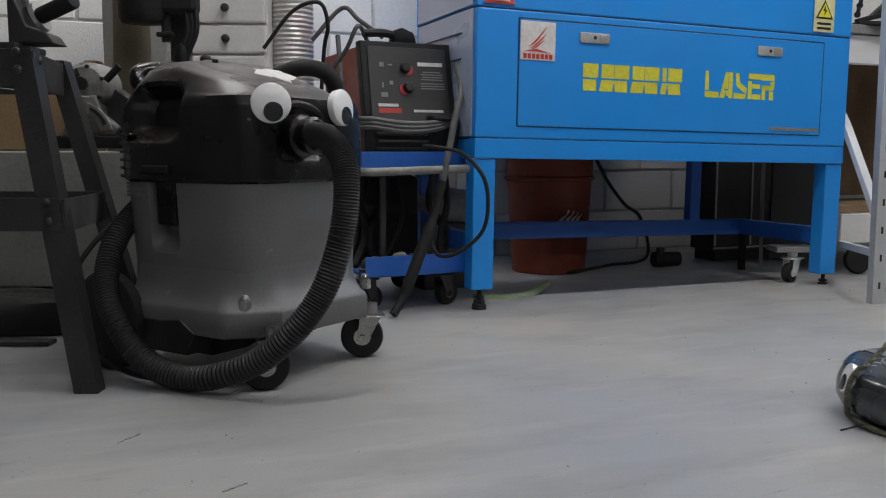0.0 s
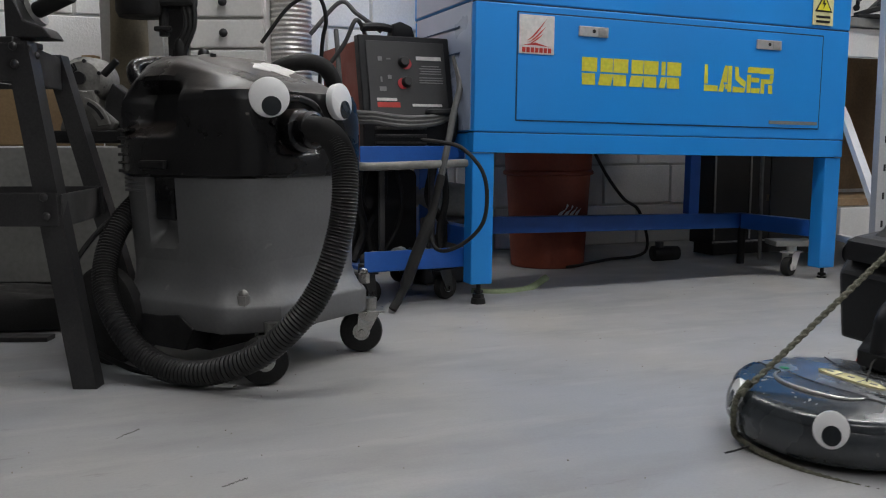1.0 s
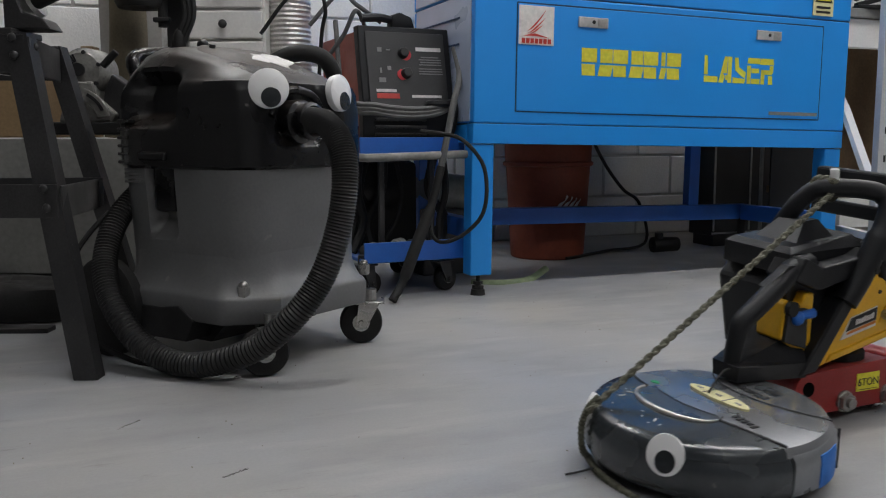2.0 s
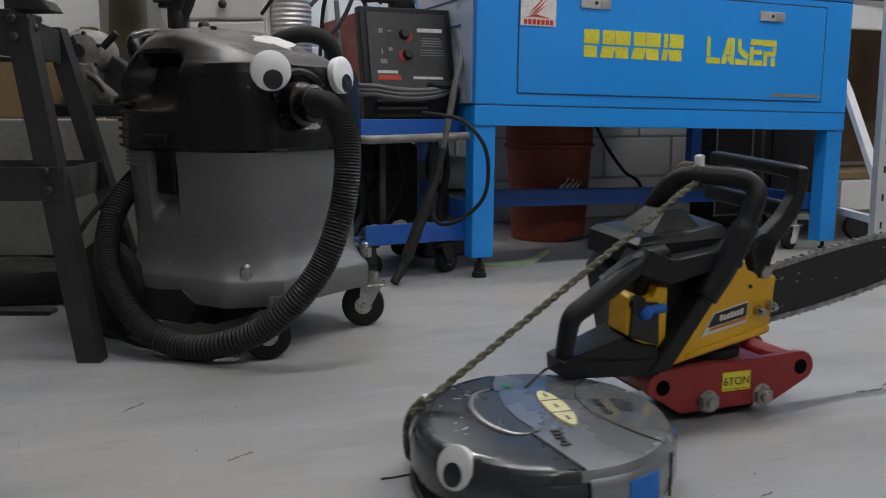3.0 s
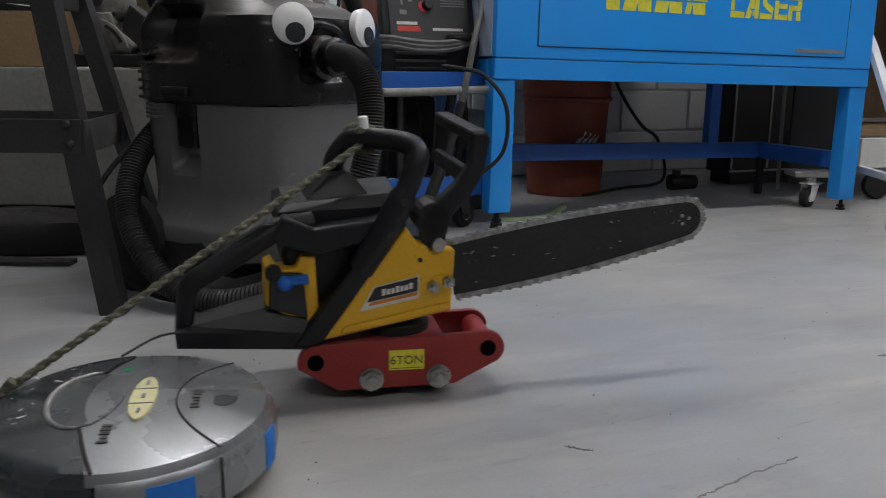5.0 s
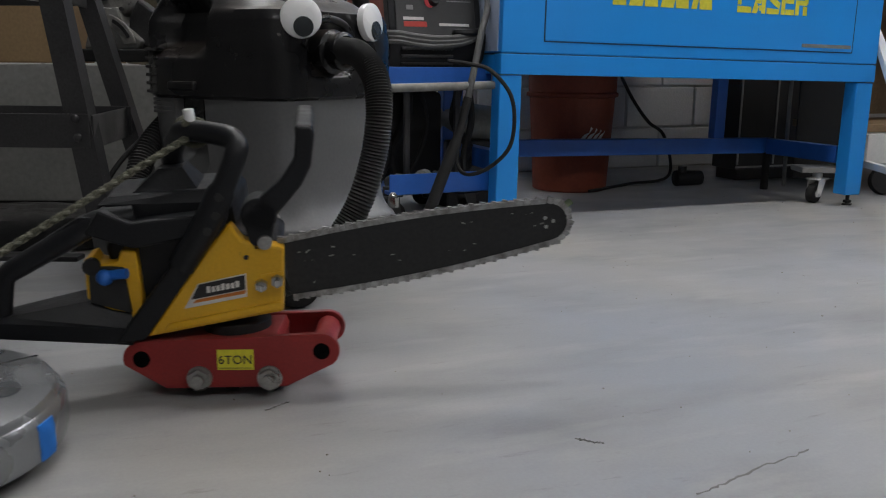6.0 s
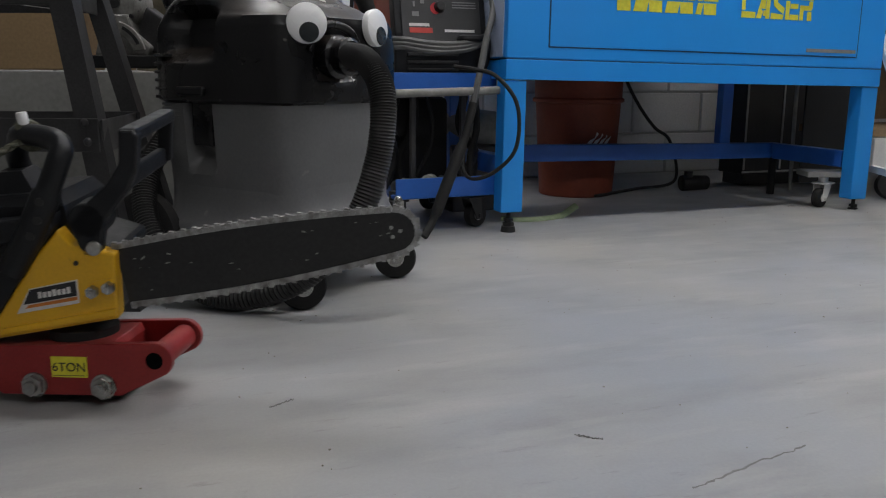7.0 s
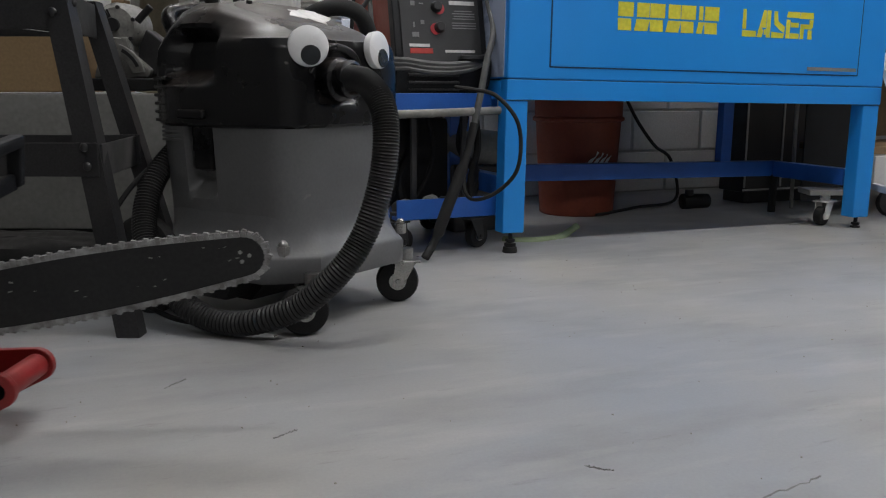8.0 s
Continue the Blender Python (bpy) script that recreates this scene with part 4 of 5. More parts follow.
    for a in range(24, 70, 9):
        part("cooling_slot", box((0.004, 0.004, 0.02), (-0.01 + 0.034 * math.cos(radians(a + 90)), -0.046, 0.155 + 0.034 * math.sin(radians(a + 90))), rot=Matrix.Rotation(radians(-a), 4, "Y")), INK, s)
    part("side_casting", prism([(0.03, 0.05), (0.1, 0.03), (0.12, 0.06), (0.1, 0.12), (0.06, 0.15), (0.04, 0.11)], -0.03, 0.03, bevel=0.005), DARK_STEEL, s)
    part("lever", rod((0.05, -0.06, 0.165), (0.085, -0.06, 0.2), 0.009, seg=12, bevel=0.002), RUBBER, s)
    part("saw_clamp", tube(glide([(0.11, 0, 0.03), (0.12, 0, 0.14), (0.15, 0, 0.19), (0.2, 0, 0.2)], 14), 0.018, 8), DARK_STEEL, s, "", True)
    # drawer cabinet and duct on the back wall side
    d = thing("drawer_cabinet", "white drawer cabinet with round dark knobs", "cabinet", Matrix.Translation((-0.72, 3.0, 0)))
    part("carcass", box((0.27, 0.3, 1.35), (0, 0.165, 0.675), 0.003), WHITE_PAINT, d)
    for i in range(8):
        z = 0.765 + 0.1 * i - 0.1 * 2
        dr = part("drawer", box((0.258, 0.018, 0.092), (0, 0.005, z), 0.006), WHITE_PAINT, d, "white drawer front")
        kn = rod((0, -0.004, z), (0, -0.018, z), 0.007, seg=12)
        ball((0, -0.024, z), 0.0145, (1, 0.7, 1), kn, 14)
        part("knob", kn, DARK_STEEL, dr, "", True)
    du = thing("duct_hose", "ribbed silver foil duct standing against the wall", "duct", Matrix.Translation((-0.52, 3.12, 0)))
    part("duct", tube([(0.002 * math.sin(i * 0.05), 0, 0.0 + i * 0.008) for i in range(180)], lambda i: 0.073 if i % 2 else 0.069, 20), FOIL, du, "", True)
    # hanging black drill with its cord
    g = thing("drill_press_motor", "black drill motor with hanging cables", "drill", Matrix.Translation((-0.84, 2.62, 0.86)))
    part("motor", lathe([(0.03, 0), (0.062, 0.004), (0.07, 0.02), (0.07, 0.16), (0.06, 0.2)], seg=24, m=Matrix.Translation((-0.03, 0, 0))), RUBBER, g, "", True)
    part("arm", box((0.14, 0.06, 0.09), (0.06, 0, 0.075), 0.012), RUBBER, g)
    part("spindle", rod((0.035, 0, -0.05), (0.035, 0, 0.04), 0.014, seg=14), RUBBER, g)
    part("spindle_lever", box((0.05, 0.02, 0.014), (0.035, -0.01, -0.03), 0.004), RUBBER, g)
    part("stand", box((0.05, 0.05, 0.95), (0.05, 0.09, -0.385), 0.003), DARK_STEEL, g)
    for k in range(3):
        part("cable", tube(glide([(0.085 + 0.018 * k, -0.01, 0.07), (0.105 + 0.012 * k, -0.02, -0.02), (0.07 + 0.014 * k, -0.02, -0.1), (0.075 + 0.01 * k, -0.01, -0.17)], 20), 0.0075, 8), RUBBER, g, "", True)
    part("cable_knot", ball((0.085, -0.02, -0.09), 0.022, (0.8, 0.7, 1.6)), RUBBER, g, "", True)
    ho = thing("black_hose", "thick black hose over the back of the vacuum", "hose", Matrix())
    part("hose", tube(glide([(-0.56, 2.5, 0.60), (-0.47, 2.47, 0.69), (-0.38, 2.47, 0.722), (-0.31, 2.5, 0.69), (-0.29, 2.55, 0.55), (-0.3, 2.55, 0.3), (-0.31, 2.55, 0.025)], 40), 0.023, 12), RUBBER, ho, "", True)
    wire = thing("power_cord", "thin dark cord looped beside the vacuum", "cord")
    part("cord", tube(glide([(-0.62, 2.2, 0.38), (-0.72, 2.02, 0.35), (-0.80, 1.95, 0.26), (-0.83, 1.92, 0.16), (-0.79, 1.9, 0.07), (-0.68, 1.86, 0.02), (-0.6, 1.84, 0.008)], 40), 0.006, 8), RUBBER, wire, "", True)
    up = thing("wall_cord", "thin black cord hanging on the wall", "cord", ROOM)
    part("cord", tube(glide([(-0.74, WALL_V - 0.03, 0.9), (-0.75, WALL_V - 0.03, 1.2), (-0.76, WALL_V - 0.03, 1.6)], 10), 0.006, 6), RUBBER, up)
    arch = thing("arched_cord", "black cord arching up behind the vacuum", "cord")
    part("cord", tube(glide([(-0.54, 2.7, 0.8), (-0.45, 2.7, 0.91), (-0.37, 2.7, 0.935), (-0.345, 2.7, 0.87), (-0.36, 2.72, 0.8), (-0.38, 2.75, 0.6)], 40), 0.006, 8), RUBBER, arch, "", True)


def build_thread():
    t = thing("loose_thread", "thin pale thread stretched from stand to saw", "thread")
    part("thread", tube(glide([(-1.15, 1.90, 0.655), (-0.98, 2.0, 0.632), (-0.865, 2.185, 0.625)], 24), 0.0008, 5), STICKER, t)


# ---- under and beside the laser ----
def build_under_laser():
    b = thing("bucket", "orange plastic bucket standing on the floor in the dark", "bucket", Matrix.Translation((0.44, 3.66, 0)) @ Matrix.Diagonal((1.08, 1.08, 1.13, 1)))
    part("pail", lathe([(0.135, 0.0), (0.14, 0.004), (0.16, 0.33), (0.172, 0.335), (0.172, 0.345), (0.164, 0.35), (0.166, 0.42), (0.176, 0.425), (0.176, 0.44), (0.165, 0.44), (0.16, 0.40), (0.13, 0.02), (0.01, 0.02)], seg=40), ORANGE, b, "", True)
    for k in range(4):
        a = radians(-78 + 9 * k)
        part("print_bar", box((0.012, 0.002, 0.08 - 0.01 * k), (0.151 * math.cos(a), 0.151 * math.sin(a), 0.2), rot=Matrix.Rotation(a + radians(90), 4, "Z") @ Matrix.Rotation(radians(40), 4, "Y")), STICKER, b)
    c = thing("loose_cable", "black cable hanging under the machine", "cable")
    part("cable", tube(glide([(0.59, 3.5, 0.5), (0.62, 3.52, 0.44), (0.67, 3.54, 0.36), (0.735, 3.56, 0.28), (0.81, 3.6, 0.22), (0.86, 3.7, 0.05), (0.7, 3.72, 0.012), (0.5, 3.5, 0.01)], 50), 0.0065, 8), RUBBER, c, "", True)
    r = thing("green_strap", "pale green strap lying on the floor", "strap")
    part("strap", tube(glide([(0.10, 2.95, 0.006), (0.2, 2.93, 0.006), (0.3, 3.0, 0.007), (0.37, 3.07, 0.035)], 20), 0.012, 6, flat=0.4), material("green_webbing", (0.22, 0.27, 0.16), 0.8, scale=40), r, "", True)
    d = thing("dark_cabinet", "dark steel enclosure behind the machine", "cabinet", ROOM @ Matrix.Translation((1.84, 0.98, 0)))
    part("case", box((0.66, 0.16, 0.62), (0, -0.17, 0.36), 0.004), DARK_STEEL, d)
    part("edge_strip", box((0.008, 0.004, 0.56), (-0.12, -0.252, 0.35)), ALUMINIUM, d)
    part("edge_strip", box((0.008, 0.004, 0.56), (-0.32, -0.252, 0.35)), ALUMINIUM, d)
    part("bottom_strip", box((0.66, 0.004, 0.008), (0, -0.254, 0.06)), ALUMINIUM, d)
    part("foot", box((0.62, 0.14, 0.05), (0, -0.17, 0.025)), DARK_STEEL, d)
    k = thing("dolly", "low dolly with a white-bracketed wheel under the machine", "dolly", Matrix.Translation((1.315, 3.32, 0)))
    caster("caster", k, (0, 0, 0), 0.036, 0.03, 40, WHITE_PAINT, RUBBER, 0.09)
    part("trolley_plate", box((0.16, 0.12, 0.02), (0.02, 0.03, 0.125), 0.003), GREY_BOARD, k)
    m = thing("low_clutter", "dark pump lying on the floor in the shade", "pump", Matrix.Translation((0.95, 3.75, 0)))
    part("body", rod((-0.05, 0, 0.034), (0.07, 0.03, 0.034), 0.034, 0.03, 16, bevel=0.006), RUBBER, m, "", True)
    part("cap", rod((-0.02, 0, 0.06), (-0.02, 0, 0.085), 0.018, seg=14), DARK_STEEL, m)


def build_right_side():
    b = thing("workbench", "white bench with wooden shelf and steel post", "bench", ROOM @ Matrix.Translation((1.85, 0.55, 0)))
    part("bench_top", box((1.5, 0.8, 0.035), (0.5, 0, 0.965), 0.004), GREY_BOARD, b)
    part("apron", box((1.5, 0.025, 0.11), (0.5, -0.37, 0.89), 0.003), WHITE_PAINT, b)
    part("lower_shelf", box((1.36, 0.4, 0.03), (0.57, -0.1, 0.26), 0.003), WOOD, b)
    part("shelf_apron", box((1.36, 0.025, 0.12), (0.57, -0.31, 0.18), 0.003), WHITE_PAINT, b)
    part("back_board", box((1.5, 0.02, 0.65), (0.5, 0.36, 0.6)), WOOD, b)
    post = thing("slotted_post", "grey slotted steel angle post with brace", "shelf post", Matrix.Translation((1.395, 2.83, 0)))
    ang = prism([(0, 0), (0.04, 0), (0.04, 0.003), (0.003, 0.003), (0.003, 0.04), (0, 0.04)], 0, 1.6, plane="xy")
    part("angle", ang, PALE_STEEL, post)
    for i in range(14):
        part("slot", box((0.007, 0.0012, 0.022), (0.02, -0.0008, 0.06 + i * 0.09), 0.0008), INK, post)
    part("brace", tube([(0.125, 0.57, 0.63), (0.115, 0.5, 0.585), (0.012, 0.03, 0.30)], 0.02, 4, flat=0.5), WHITE_PAINT, post, "white diagonal brace")
    part("foot_rail", tube([(0.16, 0.6, 0.135), (0.01, 0.03, 0.165)], 0.017, 4), WHITE_PAINT, post, "white low rail")
    ch = thing("folding_chair", "dark folding chair with pale tubular edge", "chair", Matrix.Translation((1.575, 3.55, 0)))
    frame_path = [(-0.05, 0.0, 0.02), (0.0, 0.02, 0.3), (0.035, 0.04, 0.62), (0.02, 0.06, 0.72), (-0.06, 0.08, 0.76), (-0.2, 0.1, 0.74), (-0.25, 0.1, 0.5), (-0.25, 0.1, 0.02)]
    part("tube_frame", tube(glide(frame_path, 50), 0.008, 8), DUSTY_GREY, ch, "", True)
    part("backrest", prism([(-0.055, 0.06), (-0.005, 0.3), (0.028, 0.62), (0.012, 0.71), (-0.06, 0.745), (-0.2, 0.73), (-0.24, 0.5), (-0.24, 0.06)], 0.03, 0.045), RUBBER, ch)
    w = thing("trolley_wheel", "black trolley wheel on the floor", "wheel", Matrix.Translation((1.68, 3.55, 0)))
    part("tyre", lathe([(0.02, -0.018), (0.05, -0.018), (0.056, 0), (0.05, 0.018), (0.02, 0.018)], seg=24, m=Matrix.Translation((0, 0, 0.056)) @ Matrix.Rotation(radians(80), 4, "X")), RUBBER, w, "", True)
    can = thing("paint_can", "small metal can on the wooden shelf", "can", Matrix.Translation((1.72, 3.42, 0.275)))
    part("can", lathe([(0.045, 0), (0.048, 0.004), (0.048, 0.1), (0.044, 0.104), (0.04, 0.1)], seg=22), ALUMINIUM, can, "", True)
    part("lid", lathe([(0.001, 0.103), (0.04, 0.103), (0.041, 0.106), (0.001, 0.107)], seg=22), WHITE_PAINT, can)
    junk = thing("bench_clamp", "dark iron clamp lying on the bench", "clamp", Matrix.Translation((1.68, 3.52, 0.983)))
    part("bar", box((0.2, 0.03, 0.02), (0.03, 0, 0.04), 0.004, Matrix.Rotation(radians(-15), 4, "Y")), RUBBER, junk)
    part("screw", rod((-0.05, 0, 0.0), (0.06, 0, 0.1), 0.008, seg=10), DARK_STEEL, junk)
    part("jaw", ball((0.06, 0, 0.05), 0.035, (1.4, 0.6, 0.6)), RUBBER, junk, "", True)
    part("base", box((0.16, 0.06, 0.014), (0.01, 0, 0.007), 0.003), RUBBER, junk)
    ch2 = thing("hanging_chain", "dark chain hanging above the bench", "chain", Matrix.Translation((1.585, 3.45, 1.0)))
    for i in range(16):
        part("link", lathe([(0.006, -0.003), (0.012, -0.003), (0.012, 0.003), (0.006, 0.003)], seg=12, m=Matrix.Translation((0.02 * math.sin(i * 0.2), 0, 0.014 + i * 0.017)) @ Matrix.Rotation(radians(90 * (i % 2)), 4, "Z") @ Matrix.Rotation(radians(90), 4, "X")), RUBBER, ch2)


# ---- the moving things ----
SIZE = 1.037
DROP = -0.0185

def build_skate():
    t = thing("machine_skate", "red steel roller skate with hex nuts on its side", "machine skate")
    t.scale = (SIZE,) * 3
    width = 0.135

    def plate():
        out = []
        for cx, cz, r, a0, a1 in ((-0.133, 0.079, 0.027, 200, 80), (0.127, 0.090, 0.026, 90, -50)):
            out += [(cx + r * math.cos(radians(a0 + (a1 - a0) * i / 8)), cz + r * math.sin(radians(a0 + (a1 - a0) * i / 8))) for i in range(9)]
        return out + [(0.075, 0.036), (-0.1, 0.034)]

    for y in (0.0, width - 0.012):
        part("side_plate", prism(plate(), y, y + 0.012, bevel=0.0015), RED, t)
    part("top_plate", prism([(-0.118, 0.09), (-0.112, 0.105), (0.06, 0.111), (0.066, 0.100), (0.062, 0.09)], 0.0125, width - 0.0125, bevel=0.0015), RED, t, "worn red top plate")
    part("end_plate", prism([(0.056, 0.045), (0.062, 0.045), (0.066, 0.1), (0.06, 0.1)], 0.0125, width - 0.0125), RED, t)
    for x, z in ((-0.133, 0.079), (0.127, 0.090)):
        part("cross_tube", rod((x, 0.004, z), (x, width + 0.003, z), 0.0185, seg=24), RED, t, "", True)
        # Flush black plug paints the darkness inside the open tube end.
        part("tube_hole", rod((x, -0.0008, z), (x, 0.03, z), 0.0125, seg=18), BORE_SHADE, t)
    for x in (-0.051, 0.051):
        nut = rod((x, 0.0, 0.05), (x, -0.012, 0.05), 0.0165, seg=6, bevel=0.001)
        rod((x, -0.010, 0.05), (x, -0.019, 0.05), 0.0095, seg=14, bm=nut, bevel=0.001)
        rod((x, 0.0, 0.05), (x, -0.0035, 0.05), 0.0185, seg=20, bm=nut)
        part("hex_nut", nut, STEEL, t, "zinc hex nut on a bolt")
    for x in (-0.07, -0.01, 0.05):
        part("roller", rod((x, 0.03, 0.0368), (x, width - 0.03, 0.0368), 0.019, seg=24, bevel=0.003), RUBBER, t, "", True)
    label = part("load_label", box((0.053, 0.0014, 0.031), (0.002, -0.0008, 0.078), 0.0004), LABEL_YELLOW, t, "yellow label reading 6TON")
    lettering("6TON", 0.0185, INK, label, Matrix.Translation((0.002, -0.0018, 0.0775)) @ UPRIGHT)
    part("label_border", box((0.047, 0.0006, 0.0008), (0.002, -0.0017, 0.0655)), INK, label)
    part("turntable", lathe([(0.05, 0.108), (0.05, 0.122), (0.046, 0.124), (0.01, 0.124)], seg=32, m=Matrix.Translation((-0.005, 0.0675, 0))), RUBBER, t, "round black turntable pad", True)
    return t


def build_chainsaw():
    t = thing("chainsaw", "yellow and black petrol chainsaw lying on the red skate", "chainsaw")
    t.scale = (SIZE,) * 3
    # clutch cover
    cover = part("clutch_cover", prism([(-0.11, 0.107), (0.086, 0.141), (0.089, 0.238), (0.03, 0.250), (0.014, 0.274), (-0.02, 0.236)], 0.0, 0.03, bevel=0.004), YELLOW, t, "yellow clutch cover")
    part("cover_step", prism([(-0.085, 0.117), (0.084, 0.146), (0.084, 0.158), (-0.078, 0.128)], -0.004, 0.01, bevel=0.002), YELLOW, cover)
    lab = part("label", prism([(-0.055, 0.150), (0.034, 0.166), (0.034, 0.201), (-0.034, 0.187)], -0.0015, 0.003), STICKER, cover, "worn white and black label")
    part("label_black", prism([(-0.044, 0.164), (0.032, 0.1775), (0.032, 0.199), (-0.033, 0.186)], -0.0025, 0.002), INK, lab)
    part("label_orange", prism([(-0.042, 0.158), (0.032, 0.171), (0.032, 0.176), (-0.038, 0.163)], -0.0025, 0.002), LABEL_ORANGE, lab)
    for k in range(7):
        x = -0.022 + 0.0068 * k
        up = 0.0015 * (k % 3 == 0)
        part("label_word", prism([(x, 0.1735 + 0.175 * (x + 0.022)), (x + 0.005, 0.1744 + 0.175 * (x + 0.022)), (x + 0.005, 0.1825 + up + 0.175 * (x + 0.022)), (x, 0.1816 + up + 0.175 * (x + 0.022))], -0.0033, 0.001), STICKER, lab)
    part("nut_well", prism([(0.043, 0.170), (0.084, 0.176), (0.084, 0.203), (0.055, 0.198)], -0.0015, 0.003), YELLOW, cover)
    for x, z in ((0.055, 0.184), (0.078, 0.19)):
        nut = rod((x, 0, z), (x, -0.012, z), 0.009, seg=6)
        rod((x, -0.01, z), (x, -0.018, z), 0.005, seg=10, bm=nut)
        part("bar_nut", nut, STEEL, cover)
    part("screw", rod((0.035, 0.001, 0.225), (0.035, -0.002, 0.225), 0.0035, seg=10), INK, cover)
    # engine housing
    part("housing", prism([(-0.13, 0.105), (-0.02, 0.112), (0.08, 0.14), (0.085, 0.235), (0.0, 0.262), (-0.03, 0.278), (-0.135, 0.276), (-0.165, 0.235)], 0.03, 0.175, bevel=0.008), SAW_BLACK, t, "black engine housing")
    part("side_arm", prism([(-0.155, 0.100), (-0.112, 0.104), (-0.018, 0.237), (0.010, 0.275), (0.012, 0.296), (-0.03, 0.262), (-0.062, 0.225)], -0.006, 0.03, bevel=0.004), SAW_BLACK, t, "black side arm")
    part("top_cover", loft([[(x, y, z + dz) for x, y, z in ring] for dz, ring in (
        (0, [(-0.165, 0.03, 0.262), (0.02, 0.03, 0.268), (0.03, 0.165, 0.268), (-0.165, 0.165, 0.262)]),
        (0, [(-0.168, 0.028, 0.297), (0.015, 0.03, 0.30), (0.028, 0.165, 0.30), (-0.165, 0.165, 0.297)]),
        (0, [(-0.155, 0.04, 0.306), (0.005, 0.045, 0.318), (0.015, 0.155, 0.318), (-0.155, 0.155, 0.306)]))]), SAW_BLACK, t, "black air filter cover")
    part("cover_peak", loft([[(-0.13, 0.05, 0.303), (-0.03, 0.05, 0.31), (-0.03, 0.14, 0.31), (-0.13, 0.14, 0.303)], [(-0.09, 0.07, 0.340), (-0.055, 0.07, 0.342), (-0.055, 0.12, 0.342), (-0.09, 0.12, 0.340)]]), SAW_BLACK, t)
    part("shoulder", prism([(-0.185, 0.262), (-0.162, 0.297), (-0.12, 0.278), (-0.03, 0.288), (0.0, 0.3), (-0.005, 0.272), (-0.04, 0.255), (-0.12, 0.24)], 0.0, 0.06, bevel=0.004), SAW_BLACK, t)
    # rear handle as a closed loop
    part("rear_grip", tube(glide([(-0.12, 0.03, 0.28), (-0.17, 0.02, 0.274), (-0.215, 0.012, 0.25), (-0.265, 0.006, 0.222), (-0.292, 0.005, 0.204), (-0.299, 0.005, 0.175), (-0.303, 0.005, 0.14)], 30), lambda i: 0.019 - 0.0002 * i, 12, flat=0.9), SAW_BLACK, t, "black rear handle", True)
    part("hand_plate", loft([[(-0.313, -0.018, 0.12), (-0.313, 0.03, 0.12), (-0.13, 0.11, 0.098), (-0.13, 0.0, 0.096)], [(-0.315, -0.02, 0.144), (-0.315, 0.032, 0.144), (-0.13, 0.115, 0.124), (-0.13, -0.002, 0.122)],
                             [(-0.295, -0.008, 0.148), (-0.295, 0.02, 0.148), (-0.13, 0.1, 0.168), (-0.13, 0.03, 0.166)]]), SAW_BLACK, t, "flared lower guard of the handle")
    part("trigger_lock", prism([(-0.24, 0.254), (-0.19, 0.285), (-0.17, 0.285), (-0.2, 0.262)], 0.008, 0.026, bevel=0.002), SAW_BLACK, t)
    # carburettor bay
    bay = part("carburettor_cover", prism([(-0.19, 0.164), (-0.19, 0.222), (-0.178, 0.228), (-0.172, 0.215), (-0.145, 0.218), (-0.138, 0.236), (-0.118, 0.234), (-0.112, 0.135), (-0.125, 0.126)], 0.012, 0.06, bevel=0.003), YELLOW, t, "yellow carburettor cover")
    part("bay_recess", prism([(-0.185, 0.160), (-0.183, 0.214), (-0.136, 0.211), (-0.129, 0.142)], 0.006, 0.03, bevel=0.002), INK, bay)
    part("primer", rod((-0.16, 0.008, 0.2), (-0.13, 0.0, 0.205), 0.0075, seg=12), CABLE_BLUE, bay, "blue choke knob")
    part("primer_boss", ball((-0.162, 0.006, 0.198), 0.012), CABLE_BLUE, bay, "", True)
    part("intake", lathe([(0.005, 0), (0.012, 0), (0.012, 0.01), (0.005, 0.01)], seg=14, m=Matrix.Translation((-0.178, 0.01, 0.215)) @ Matrix.Rotation(radians(90), 4, "X")), RUBBER, bay)
    # front wrap handle and hand guard
    part("front_handle", tube(glide([(-0.055, 0.0, 0.215), (-0.025, -0.003, 0.262), (0.006, -0.004, 0.322), (0.026, 0.0, 0.368), (0.028, 0.012, 0.386), (0.01, 0.03, 0.395), (-0.045, 0.07, 0.395), (-0.062, 0.09, 0.382), (-0.075, 0.11, 0.35), (-0.07, 0.14, 0.30), (-0.06, 0.15, 0.24)], 70), lambda i: 0.016 if i > 14 else 0.02, 12), SAW_BLACK, t, "black wrap-round front handle", True)
    for x, z in ((-0.018, 0.27), (-0.006, 0.292), (0.0, 0.318)):
        part("handle_screw", rod((x + 0.004, -0.018, z), (x + 0.004, -0.024, z), 0.006, seg=10), INK, t)
    guard = part("hand_guard", prism([(0.045, 0.232), (0.07, 0.236), (0.080, 0.285), (0.116, 0.328), (0.130, 0.356), (0.136, 0.404), (0.130, 0.412), (0.110, 0.412), (0.106, 0.366), (0.086, 0.336), (0.046, 0.302), (0.030, 0.286)], 0.0, 0.022, bevel=0.004), SAW_BLACK, t, "black hand guard")
    part("guard_top", box((0.026, 0.205, 0.020), (0.121, 0.105, 0.404), 0.005), SAW_BLACK, guard)
    part("guard_web", box((0.014, 0.19, 0.026), (0.112, 0.105, 0.342), 0.004), SAW_BLACK, guard)
    part("guard_far", prism([(0.104, 0.33), (0.126, 0.335), (0.134, 0.412), (0.110, 0.412)], 0.19, 0.208, bevel=0.003), SAW_BLACK, guard)
    part("guard_pivot", rod((0.062, 0.006, 0.247), (0.062, -0.006, 0.247), 0.0105, seg=18, bevel=0.002), STEEL, guard)
